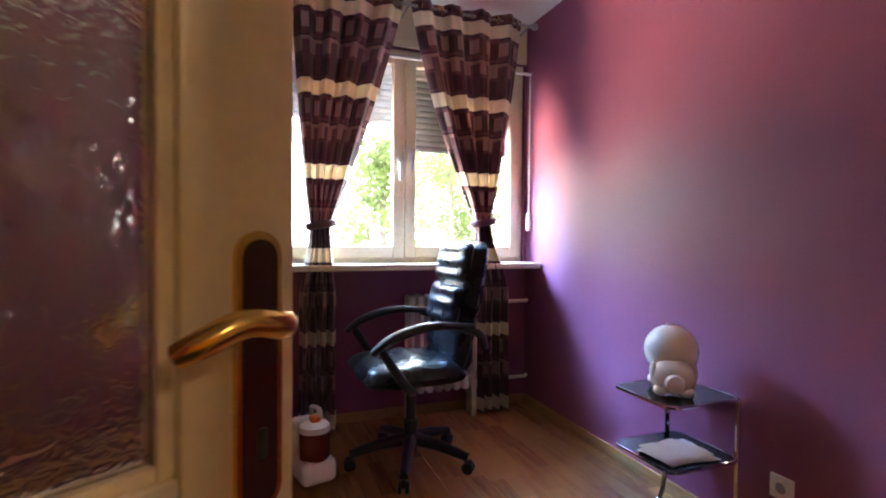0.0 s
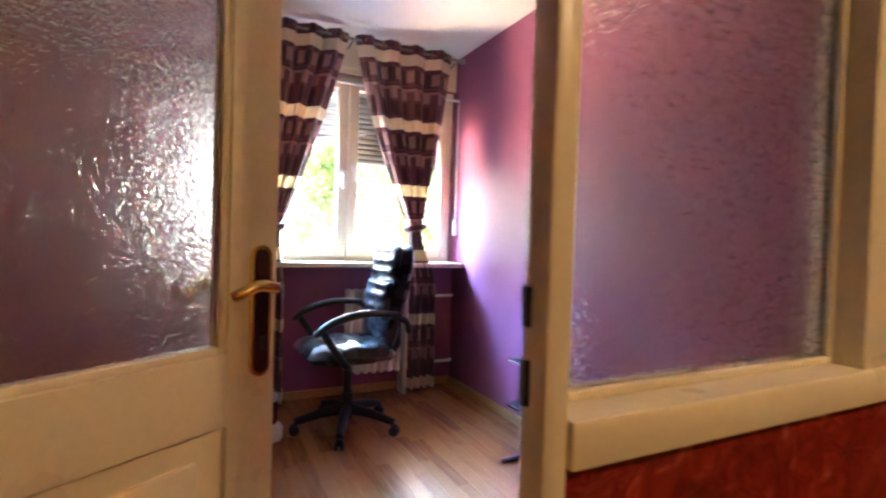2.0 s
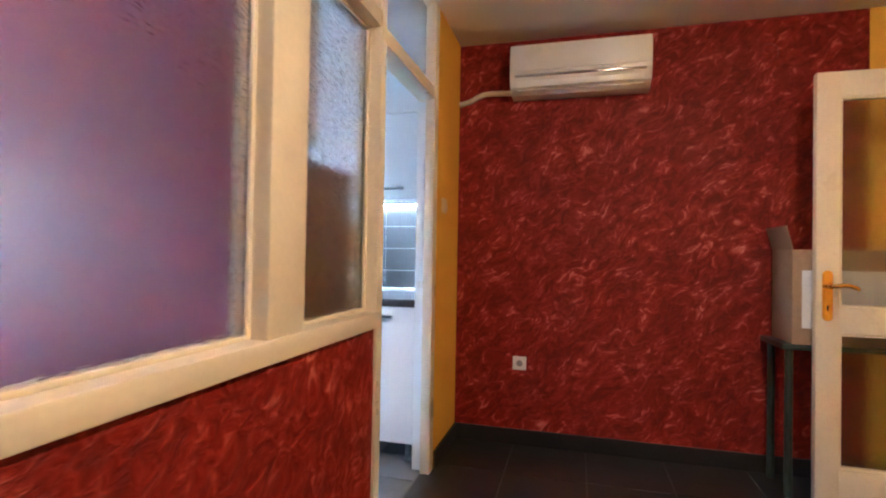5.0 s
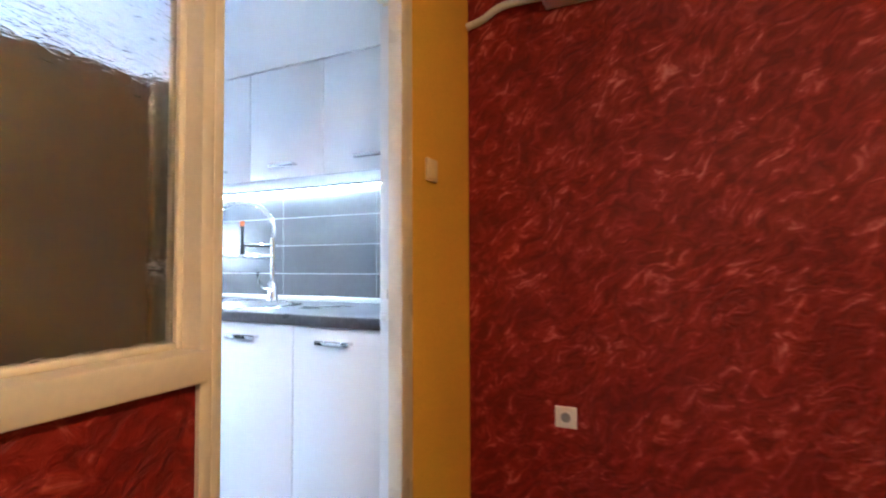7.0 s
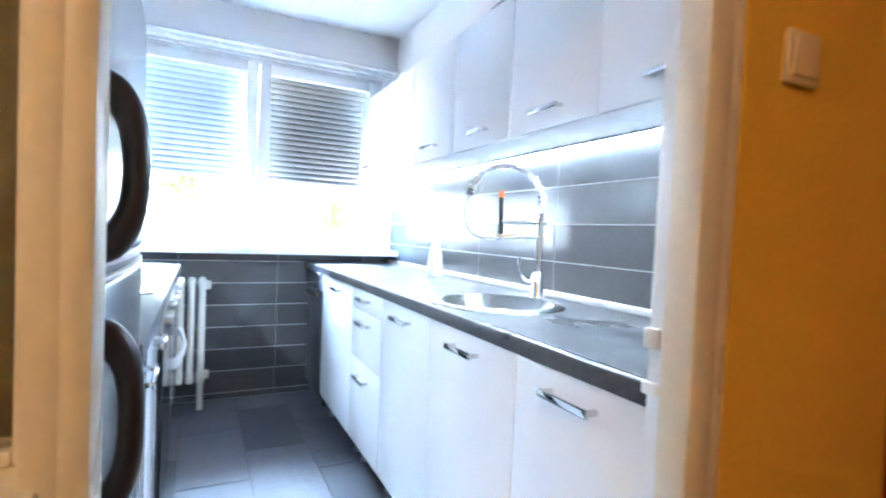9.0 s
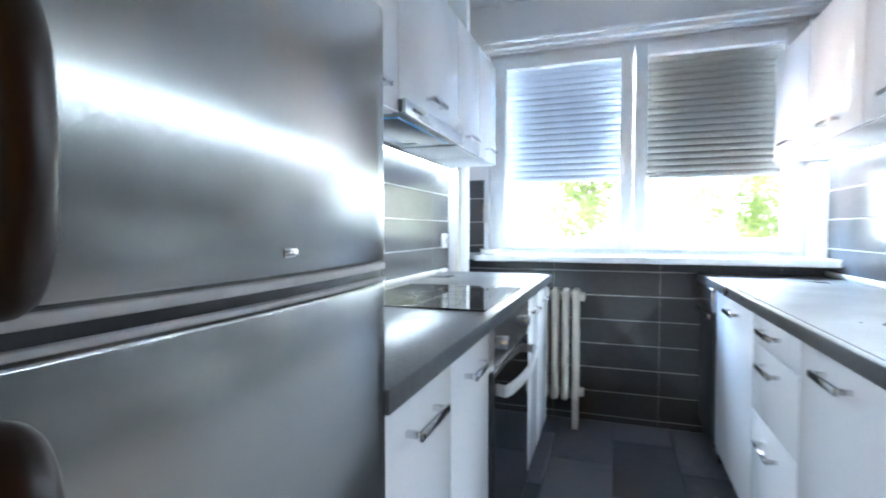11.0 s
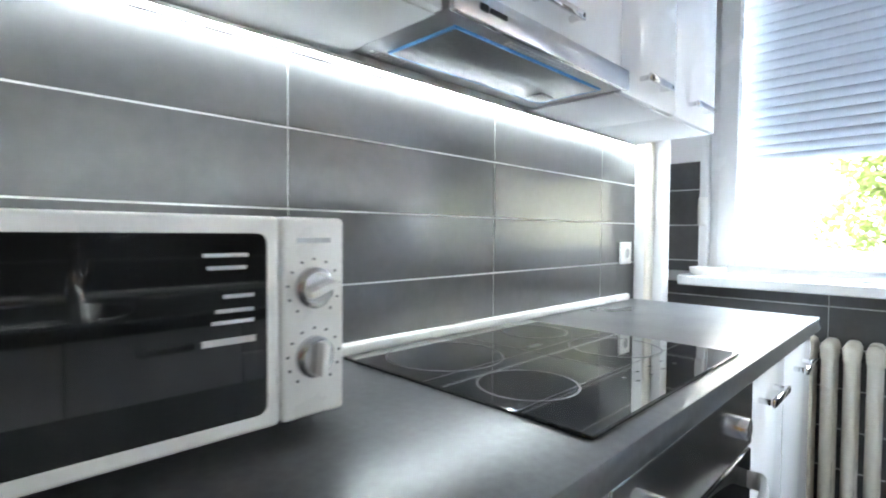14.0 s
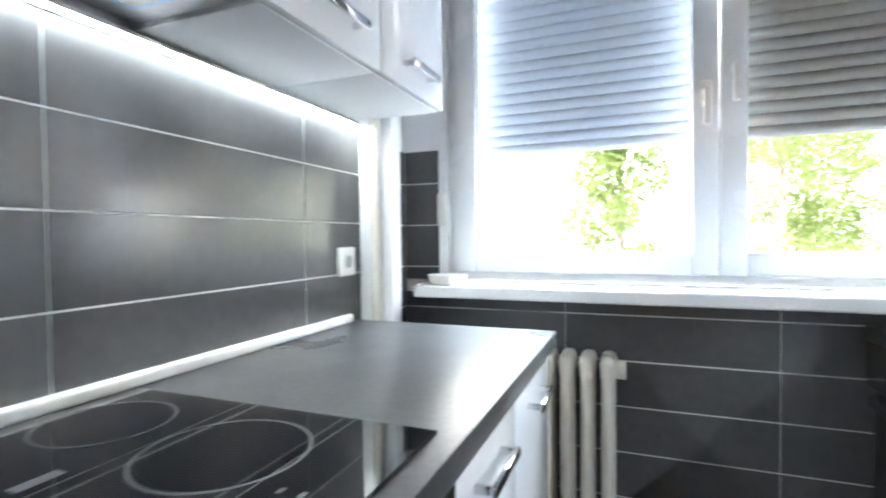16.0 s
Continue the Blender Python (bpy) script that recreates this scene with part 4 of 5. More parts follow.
# sink and tap
sk = thing("kitchen_sink", (SX, SY, CT), "round stainless steel sink set in the worktop", "sink")
BOWL = brushed("satin_steel_bowl", (0.45, 0.44, 0.42), 0.26, (20, 20, 20))
part("rim", lathe(bmesh.new(), [(0.185, CT), (0.19, CT + 0.006), (0.225, CT + 0.005), (0.232, CT)], 48, pose(SX, SY, 0)), STEEL, sk)
part("bowl", lathe(bmesh.new(), [(0.187, CT + 0.003), (0.178, CT - 0.012), (0.150, CT - 0.045), (0.145, CT - 0.13), (0.11, CT - 0.155), (0.03, CT - 0.16), (0, CT - 0.16)], 48, pose(SX, SY, 0)), BOWL, sk)
part("drain", lathe(bmesh.new(), [(0, CT - 0.157), (0.035, CT - 0.157), (0.04, CT - 0.16)], 24, pose(SX, SY, 0)), CHROME, sk)
tp = thing("kitchen_tap", (3.83, 0.09, CT), "tall chrome spring tap with a pull-down spray", "tap")
TX, TY = 3.83, 0.09
u = Vector((-0.88, 0.48, 0)).normalized()
B = Vector((TX, TY, 0))


def at(d, z):
    p = B + u * d
    return (p.x, p.y, z)


part("tap_base", lathe(bmesh.new(), [(0, CT), (0.03, CT), (0.028, CT + 0.012), (0.024, CT + 0.03), (0.024, CT + 0.09), (0.018, CT + 0.1), (0, CT + 0.1)], 24, pose(TX, TY, 0)), CHROME, tp)
part("column", tube(bmesh.new(), [at(0, CT + 0.1), at(0, 1.22)], 0.0135, 14), CHROME, tp)
arc = smooth_path([at(0, 1.20), at(0.0, 1.29), at(0.055, 1.37), at(0.14, 1.40), at(0.225, 1.375), at(0.275, 1.30)], 10)
part("hose_core", tube(bmesh.new(), arc, 0.007, 8), GREY_METAL, tp)
coil, turns, n = [], 30, len(arc)
for i in range(turns * 10 + 1):
    f = i / (turns * 10) * (n - 1)
    k = min(int(f), n - 2)
    p = arc[k].lerp(arc[k + 1], f - k)
    d = (arc[k + 1] - arc[k]).normalized()
    side = Vector((0, 0, 1)).cross(u).normalized()
    w = d.cross(side).normalized()
    a = 2 * math.pi * i / 10
    coil.append(p + side * 0.0135 * math.cos(a) + w * 0.0135 * math.sin(a))
part("spring", tube(bmesh.new(), coil, 0.0032, 5), CHROME, tp, "chrome coil spring")
part("spring_end", tube(bmesh.new(), [at(0.27, 1.312), at(0.281, 1.285)], 0.015, 12), BLACK_PLASTIC, tp, "black end collar")
part("hose", tube(bmesh.new(), smooth_path([at(0.281, 1.285), at(0.298, 1.22), at(0.272, 1.145), at(0.20, 1.118), at(0.155, 1.13)], 8), 0.006, 8), GREY_METAL, tp, "grey spray hose")
part("upper_arm", tube(bmesh.new(), [at(-0.02, 1.185), at(0.155, 1.185)], 0.008, 10), CHROME, tp)
part("lower_arm", tube(bmesh.new(), [at(0.0, 1.13), at(0.17, 1.13)], 0.012, 12), CHROME, tp)
spray = part("spray_head", tube(bmesh.new(), [at(0.155, 1.12), at(0.155, 1.17), at(0.155, 1.20), at(0.155, 1.28)], [0.011, 0.0125, 0.009, 0.008], 14), BLACK_PLASTIC, tp, "black spray head")
part("spray_collar", tube(bmesh.new(), [at(0.155, 1.28), at(0.155, 1.305)], 0.010, 14), ORANGE, spray, "orange collar")
part("tap_lever", tube(bmesh.new(), smooth_path([at(0.02, CT + 0.06), at(0.05, CT + 0.065), at(0.07, CT + 0.11), at(0.075, CT + 0.15)], 6), 0.007, 10), CHROME, tp)
btl = thing("white_bottle", (3.77, 0.90, CT), "white plastic squeeze bottle beside the tiled wall", "bottle")
part("bottle_body", lathe(bmesh.new(), [(0, CT), (0.042, CT), (0.044, CT + 0.01), (0.036, CT + 0.11), (0.022, CT + 0.17), (0.016, CT + 0.185), (0, CT + 0.185)], 24, pose(3.77, 0.90, 0)), WHITE_PLASTIC, btl)
part("cap", lathe(bmesh.new(), [(0.014, CT + 0.185), (0.013, CT + 0.215), (0.006, CT + 0.22), (0, CT + 0.22)], 16, pose(3.77, 0.90, 0)), WHITE_PLASTIC, btl)
dw = thing("dishwasher", (RF + 0.02, 1.76, 0), "slim dark dishwasher with a steel control strip", "dishwasher")
part("body", boxed(RF + 0.04, KR - 0.02, 1.552, 1.975, 0.03, CT - 0.042, 0.003), BLACK_PLASTIC, dw)
part("door", boxed(RF + 0.018, RF + 0.038, 1.553, 1.974, 0.10, 0.74, 0.004), BLACK_PLASTIC, dw)
part("control_strip", boxed(RF - 0.002, RF + 0.038, 1.553, 1.974, 0.745, CT - 0.045, 0.006), STEEL_BRIGHT, dw, "steel control strip")
part("handle", boxed(RF - 0.012, RF + 0.02, 1.60, 1.93, 0.70, 0.73, 0.006), STEEL_BRIGHT, dw)


# ---- radiators ----
def radiator(name, x0, n, y, z0, z1, label, pitch=0.058, depth=0.12):
    r = thing(name, (x0 + n * pitch / 2, y, z0), label, "radiator", "column radiators")
    for i in range(n):
        x = x0 + (i + 0.5) * pitch
        bm = bmesh.new()
        for yy in (y - depth / 2 + 0.02, y + depth / 2 - 0.02):
            tube(bm, [(x, yy, z0 + 0.02), (x, yy, z0 + 0.07), (x, yy, z1 - 0.07), (x, yy, z1 - 0.02)], [0.024, 0.0185, 0.0185, 0.024], 12)
        for z in (z0 + 0.035, z1 - 0.035):
            box(bm, x - 0.021, x + 0.021, y - depth / 2, y + depth / 2, z - 0.034, z + 0.034, 0.016, 3)
        part("column", bm, ENAMEL, r)
    for z in (z0 + 0.045, z1 - 0.045):
        part("end_plug", tube(bmesh.new(), [(x0 + n * pitch - 0.02, y, z), (x0 + n * pitch + 0.018, y, z)], 0.026, 14), ENAMEL, r)
    for i in (0, n - 1):
        x = x0 + (i + 0.5) * pitch
        part("foot", boxed(x - 0.016, x + 0.016, y - depth / 2 + 0.01, y + depth / 2 - 0.01, 0.0 if z0 < 0.2 else z0 - 0.02, z0 + 0.01, 0.004), ENAMEL, r)
    return r


radiator("radiator", 2.355, 6, 1.87, 0.16, 0.80, "white column radiator under the kitchen window sill")
radiator("radiator", 0.95, 8, 1.90, 0.17, 0.76, "cream column radiator under the plum room window")
for z in (0.70, 0.205):
    pts = [(1.42, 1.9, z), (PW - 0.05, 1.9, z), (PW - 0.03, 1.93, z)]
    solid("radiator_pipe", tube(bmesh.new(), pts, 0.011, 10), ENAMEL, "cream heating pipe running into the room corner", "pipe", "heating pipes")
cs = thing("pipe_casing", (2.02, 1.70, CT), "white boxed-in corner pipe beside the worktop", "pipe casing")
part("casing", boxed(KL, 2.078, 1.675, 1.735, 0, CEIL - 0.005, 0.004), WHITE_WALL, cs)
part("riser", tube(bmesh.new(), [(2.03, 1.662, 0.0), (2.03, 1.662, UZ0)], 0.016, 14), ENAMEL, cs, "cream painted riser pipe")
socket((KL + 0.009, 1.585, 1.075), 90, "white wall socket on the anthracite tiles")
ds = thing("soap_dish", (2.17, 1.88, 0.99), "small white dish on the kitchen window sill", "dish")
part("dish_body", lathe(bmesh.new(), [(0, 0.99), (0.05, 0.99), (0.062, 1.005), (0.065, 1.02), (0.06, 1.02), (0.05, 1.0), (0, 0.998)], 28, pose(2.17, 1.88, 0)), CERAMIC, ds)


def strap(x, y, z, turn, label):
    s = thing("shutter_strap_winder", (x, y, z), label, "strap winder", "shutter strap winders")
    m = Matrix.Translation((x, y, z)) @ pose(0, 0, 0, 0, 0, turn)
    part("winder_case", boxed(-0.02, 0.02, -0.03, 0, -0.06, 0.06, 0.012, 3, m=m), WHITE_PLASTIC, s)
    part("strap", boxed(-0.006, 0.006, -0.016, -0.013, 0.055, 0.95, 0, m=m), PVC, s, "pale woven strap", None)


strap(2.118, FAC, 1.24, 0, "white roller shutter strap winder beside the kitchen window")
strap(PW, 1.945, 1.215, 90 + 180, "white roller shutter strap winder beside the plum room window")

# ---- plum room ----
def cloth(name, x0, x1, xt, xb, zt, label, sway):
    """A curtain on eyelets, gathered by a tie."""
    c = thing(name, (xb, 1.85, 0.03), label, "curtain", "checked curtains")
    nu, nv, top, bot, yy = 90, 70, 2.49, 0.03, 1.845
    bm = bmesh.new()
    uvl = bm.loops.layers.uv.new("UVMap")
    grid, uvs = [], []
    for j in range(nv + 1):
        v = j / nv
        z = top + (bot - top) * v
        if z > zt:
            k = (top - z) / (top - zt)
            e = k ** 1.25
            a, b = x0 + (xt - 0.05 - x0) * e, x1 + (xt + 0.05 - x1) * e
            amp = 0.027 + 0.012 * k - 0.022 * k ** 4
        else:
            k = min(1, (zt - z) / 0.45)
            s = k * k * (3 - 2 * k)
            a, b = xt - 0.05 + (xb - 0.105 - xt + 0.05) * s, xt + 0.05 + (xb + 0.105 - xt - 0.05) * s
            amp = 0.018 + 0.03 * s
        row = []
        for i in range(nu + 1):
            w = i / nu
            fold = math.cos(2 * math.pi * 4 * w + 0.6 * math.sin(3 * v + sway)) * amp
            fold += 0.25 * amp * math.sin(2 * math.pi * 11 * w + 4 * v + sway)
            edge = 0.006 * math.sin(9 * v + 3 * w + sway)
            row.append(bm.verts.new((a + (b - a) * w + edge, yy + fold, z)))
        grid.append(row)
    for j in range(nv):
        for i in range(nu):
            f = bm.faces.new((grid[j][i], grid[j][i + 1], grid[j + 1][i + 1], grid[j + 1][i]))
            for lp_, (p, q) in zip(f.loops, ((i, j), (i + 1, j), (i + 1, j + 1), (i, j + 1))):
                lp_[uvl].uv = (p / nu, (1 - q / nv) * (top - bot))
    ob = part("cloth", bm, CHECK, c, "aubergine and gold checked cloth", 80)
    mod = ob.modifiers.new("thickness", "SOLIDIFY")
    mod.thickness = 0.0025
    loop = [(xt + 0.068 * math.cos(a), yy + 0.05 * math.sin(a), zt + 0.012 * math.cos(a)) for a in [2 * math.pi * i / 28 for i in range(28)]]
    part("tie_band", tube(bmesh.new(), loop, 0.016, 8, True, 1.4), CHECK, c, "gathered tie band")
    for i in range(6):
        x = x0 + (x1 - x0) * (i + 0.5) / 6
        part("eyelet", tube(bmesh.new(), [(x + 0.004 * (i % 2), 1.845 + 0.02 * math.cos(a), 2.452 + 0.02 * math.sin(a)) for a in [2 * math.pi * k / 16 for k in range(16)]], 0.005, 6, True), BRASS, c, "brass eyelet")
    return c


def check_cloth():
    m, t, b = shader("checked_satin", (0.2, 0.1, 0.1), 0.42)
    b.inputs["Sheen Weight"].default_value = 0.3
    uv = t.nodes.new("ShaderNodeUVMap")
    sep = node(t, "ShaderNodeSeparateXYZ", [("Vector", uv.outputs["UV"])])
    rows = node(t, "ShaderNodeMath", [(0, sep.outputs["Y"])])
    rows.operation, rows.inputs[1].default_value = "MULTIPLY", 1 / 0.46
    fr_ = node(t, "ShaderNodeMath", [(0, rows.outputs[0])])
    fr_.operation = "FRACT"
    dark, plum, mauve, gold = (0.08, 0.028, 0.042), (0.17, 0.065, 0.085), (0.42, 0.24, 0.23), (0.84, 0.73, 0.55)

    def bands(stops):
        r = t.nodes.new("ShaderNodeValToRGB")
        r.color_ramp.interpolation = "CONSTANT"
        while len(r.color_ramp.elements) < len(stops):
            r.color_ramp.elements.new(0.5)
        for e, (p, c) in zip(r.color_ramp.elements, stops):
            e.position, e.color = p, (*c, 1)
        t.links.new(fr_.outputs[0], r.inputs["Fac"])
        return r.outputs["Color"]

    one = bands([(0, plum), (0.03, gold), (0.2, dark), (0.22, plum), (0.25, dark), (0.45, plum), (0.5, mauve), (0.68, dark), (0.7, plum), (0.74, dark), (0.96, plum)])
    two = bands([(0, dark), (0.03, gold), (0.2, dark), (0.22, plum), (0.29, plum), (0.49, dark), (0.5, plum), (0.64, mauve), (0.68, dark), (0.7, plum), (0.78, mauve), (0.96, plum)])
    cols = node(t, "ShaderNodeMath", [(0, sep.outputs["X"])])
    cols.operation, cols.inputs[1].default_value = "MULTIPLY", 7.0
    fc = node(t, "ShaderNodeMath", [(0, cols.outputs[0])])
    fc.operation = "FRACT"
    gt = node(t, "ShaderNodeMath", [(0, fc.outputs[0])])
    gt.operation, gt.inputs[1].default_value = "GREATER_THAN", 0.5
    mix = node(t, "ShaderNodeMixRGB", [("Fac", gt.outputs[0]), ("Color1", one), ("Color2", two)])
    weave = node(t, "ShaderNodeTexNoise", [("Vector", coords(t, (300, 300, 300), "UV"))], Scale=1.0, Detail=2.0)
    t.links.new(mix.outputs["Color"], b.inputs["Base Color"])
    through_cloth = node(t, "ShaderNodeBsdfTranslucent", [("Color", mix.outputs["Color"])])
    both = node(t, "ShaderNodeMixShader", [(1, b.outputs[0]), (2, through_cloth.outputs[0])], Fac=0.22)
    t.links.new(both.outputs[0], t.nodes["Material Output"].inputs["Surface"])
    bumped(t, b, weave.outputs["Fac"], 0.15, 0.0006)
    return m


CHECK = check_cloth()
cloth("curtain", 0.28, 0.92, 0.45, 0.44, 1.17, "aubergine and gold checked curtain tied back", 0.4)
cloth("curtain", 0.96, 1.70, 1.43, 1.50, 1.20, "aubergine and gold checked curtain tied back", 1.9)
rod = thing("curtain_rod", (1.0, 1.845, 2.452), "dark metal curtain rod with scrolled ends", "curtain rod")
part("rod", tube(bmesh.new(), [(0.2, 1.845, 2.452), (1.74, 1.845, 2.452)], 0.009, 12), GREY_METAL, rod)
part("finial", tube(bmesh.new(), [(1.74, 1.845, 2.452), (1.755, 1.845, 2.452), (1.77, 1.845, 2.452), (1.79, 1.845, 2.452), (1.80, 1.845, 2.452)], [0.009, 0.016, 0.022, 0.016, 0.004], 14), GREY_METAL, rod)
for x in (0.94, 1.73):
    part("bracket", tube(bmesh.new(), [(x, 1.845, 2.44), (x, 1.92, 2.43), (x, FAC, 2.43)], 0.007, 8), GREY_METAL, rod)
solid("net_curtain_rod", tube(bmesh.new(), [(0.2, 1.96, 2.19), (PW - 0.001, 1.96, 2.19)], 0.011, 12), PVC, "thin white net curtain rod across the window", "curtain rod")


def office_chair(at_, turn):
    ch = thing("office_chair", at_, "black leather office chair with arms on a five-star base", "chair")
    m = Matrix.Translation(at_) @ pose(0, 0, 0, 0, 0, turn)  # local x: the way the sitter faces

    def t(pts):
        return [m @ Vector(p) for p in pts]

    part("gas_column", tube(bmesh.new(), t([(0, 0, 0.07), (0, 0, 0.22), (0, 0, 0.221), (0, 0, 0.42)]), [0.034, 0.034, 0.024, 0.024], 16), BLACK_PLASTIC, ch)
    for k in range(5):
        a = radians(72 * k + 32 - turn)
        c, s = math.cos(a), math.sin(a)
        leg = part("base_leg", tube(bmesh.new(), t([(0.02 * c, 0.02 * s, 0.125), (0.15 * c, 0.15 * s, 0.11), (0.295 * c, 0.295 * s, 0.075)]), [0.034, 0.027, 0.02], 10), BLACK_PLASTIC, ch)
        bm = bmesh.new()
        for o in (-0.016, 0.016):
            mm = m @ Matrix.Translation((0.295 * c - o * s, 0.295 * s + o * c, 0.028)) @ pose(0, 0, 0, 90, 0, math.degrees(a) + 0)
            lathe(bm, [(0, -0.009), (0.022, -0.009), (0.028, -0.005), (0.028, 0.005), (0.022, 0.009), (0, 0.009)], 16, mm)
        box(bm, -0.02, 0.02, -0.012, 0.012, 0.03, 0.066, 0.006, m=m @ Matrix.Translation((0.295 * c, 0.295 * s, 0)) @ pose(0, 0, 0, 0, 0, math.degrees(a)))
        part("castor", bm, BLACK_PLASTIC, leg)
    part("seat_plate", boxed(-0.13, 0.13, -0.11, 0.11, 0.40, 0.425, 0.008, m=m), BLACK_PLASTIC, ch)

    def cushion(sx, sy, sz, crown, mm, name, nx=18, ny=18):
        """A padded slab: thick in the middle, thin and round at its edges."""
        bm = bmesh.new()
        top, low = [], []
        for i in range(nx + 1):
            a, b = [], []
            for j in range(ny + 1):
                p, q = 2 * i / nx - 1, 2 * j / ny - 1
                r = max(0, 1 - p ** 6) ** 0.5 * max(0, 1 - q ** 6) ** 0.5
                px = p * sx / 2 * (1 - 0.06 * q ** 4)
                py = q * sy / 2 * (1 - 0.06 * p ** 4)
                rib = 0.007 * math.cos(p * 9.0) * (1 - q * q)
                a.append(bm.verts.new((px, py, sz * 0.5 * r + crown * (1 - p * p) * (1 - q * q) + rib)))
                b.append(bm.verts.new((px, py, -sz * 0.5 * r)))
            top.append(a)
            low.append(b)
        for i in range(nx):
            for j in range(ny):
                bm.faces.new((top[i][j], top[i + 1][j], top[i + 1][j + 1], top[i][j + 1]))
                bm.faces.new((low[i][j], low[i][j + 1], low[i + 1][j + 1], low[i + 1][j]))
        bmesh.ops.remove_doubles(bm, verts=bm.verts, dist=0.0004)
        bmesh.ops.transform(bm, matrix=mm, verts=bm.verts)
        return part(name, bm, LEATHER, ch, "padded black leather " + name, 70)

    cushion(0.50, 0.50, 0.10, 0.018, m @ pose(0.03, 0, 0.475), "seat")
    back = m @ pose(-0.235, 0, 0.79, 0, 78, 0)
    cushion(0.62, 0.48, 0.085, 0.03, back, "backrest")
    cushion(0.20, 0.40, 0.05, 0.012, m @ pose(-0.235, 0, 0.79, 0, 78, 0) @ pose(-0.19, 0, 0.055), "headrest")
    cushion(0.20, 0.38, 0.05, 0.012, m @ pose(-0.235, 0, 0.79, 0, 78, 0) @ pose(0.02, 0, 0.06), "lumbar_pad")
    part("back_support", tube(bmesh.new(), t([(-0.10, 0, 0.41), (-0.26, 0, 0.41), (-0.305, 0, 0.48), (-0.30, 0, 0.66)]), 0.026, 10), BLACK_PLASTIC, ch)
    for s in (-1, 1):
        y = 0.275 * s
        pts = smooth_path([(0.06, 0.20 * s, 0.42), (0.10, y, 0.45), (0.17, y, 0.545), (0.225, y, 0.635)], 6)
        part("arm_strut", tube(bmesh.new(), t(pts), 0.02, 10), BLACK_PLASTIC, ch)
        pts = smooth_path([(-0.15, y, 0.70), (-0.24, y * 0.98, 0.665), (-0.275, y * 0.9, 0.60)], 6)
        part("arm_strut", tube(bmesh.new(), t(pts), 0.019, 10), BLACK_PLASTIC, ch)
        pad = smooth_path([(0.265, y, 0.612), (0.20, y, 0.662), (0.10, y, 0.70), (-0.02, y, 0.718), (-0.20, y, 0.705)], 6)
        n_ = len(pad)
        part("arm_pad", tube(bmesh.new(), t(pad), [0.022 + 0.012 * math.sin(math.pi * (i + 0.5) / n_) for i in range(n_)], 12, False, 0.65), BLACK_PLASTIC, ch)
    return ch


office_chair((0.83, 1.36, 0), 182)

st = thing("side_table", (1.62, 0.50, 0), "chrome side table with two black glass shelves", "side table")
for z in (0.53, 0.305):
    bm = boxed(1.455, 1.79, 0.355, 0.655, z - 0.008, z, 0.0)
    bmesh.ops.bevel(bm, geom=[e for e in bm.edges if abs(e.verts[0].co.z - e.verts[1].co.z) > 0.005], offset=0.03, segments=5, affect="EDGES", profile=0.5)
    shelf = part("shelf", bm, BLACK_GLASS, st, "black glass shelf")
    rim = [(1.455 + 0.03, 0.355), (1.79 - 0.03, 0.355), (1.79, 0.385), (1.79, 0.625), (1.76, 0.655), (1.485, 0.655), (1.455, 0.625), (1.455, 0.385)]
    part("shelf_rim", tube(bmesh.new(), [(x, y, z - 0.004) for x, y in rim], 0.007, 8, True), CHROME, shelf, "chrome edge tube")
part("upright", tube(bmesh.new(), smooth_path([(1.50, 0.645, 0.012), (1.62, 0.645, 0.02), (1.70, 0.64, 0.06), (1.72, 0.64, 0.30), (1.72, 0.64, 0.526)], 6), 0.010, 10), CHROME, st)
part("upright", tube(bmesh.new(), smooth_path([(1.50, 0.365, 0.012), (1.68, 0.365, 0.012), (1.775, 0.37, 0.05), (1.785, 0.37, 0.30), (1.785, 0.37, 0.526)], 6), 0.010, 10), CHROME, st)
part("foot_bar", tube(bmesh.new(), [(1.43, 0.635, 0.012), (1.72, 0.645, 0.012)], 0.012, 10), CHROME, st)
part("foot_bar", tube(bmesh.new(), [(1.43, 0.365, 0.012), (1.72, 0.365, 0.012)], 0.012, 10), CHROME, st)
part("cross_bar", tube(bmesh.new(), [(1.72, 0.365, 0.012), (1.72, 0.645, 0.012)], 0.010, 10), CHROME, st)


def ball(bm, p, r, squash=(1, 1, 1), seg=20, m=None):
    vs = bmesh.ops.create_uvsphere(bm, u_segments=seg, v_segments=seg // 2, radius=r)["verts"]
    mm = Matrix.Translation(p) @ Matrix.Diagonal((*squash, 1))
    bmesh.ops.transform(bm, matrix=(m @ mm) if m is not None else mm, verts=vs)


pm = Matrix.Translation((1.60, 0.50, 0.53)) @ pose(0, 0, 0, 0, 0, -38)  # local -y: the way the snout points
bm = bmesh.new()
ball(bm, (0, 0.03, 0.155), 0.098, (1, 1, 0.98), 28, pm)
ball(bm, (0, -0.04, 0.072), 0.074, (1.06, 0.92, 0.9), 24, pm)
lathe(bm, [(0.04, 0.0), (0.034, 0.025), (0.03, 0.036), (0.0, 0.038)], 20, pm @ pose(0, -0.085, 0.058, 90, 0, 0))
for s in (-1, 1):
    ball(bm, (0.068 * s, -0.045, 0.088), 0.034, (0.45, 0.8, 1.0), 14, pm)
    ball(bm, (0.045 * s, -0.06, 0.022), 0.026, (1, 1, 0.85), 14, pm)
    ball(bm, (0.05 * s, 0.05, 0.03), 0.032, (1, 1, 0.94), 14, pm)
lathe(bm, [(0, 0.247), (0.02, 0.249), (0.021, 0.255), (0, 0.256)], 16, pm @ pose(0, 0.03, 0))
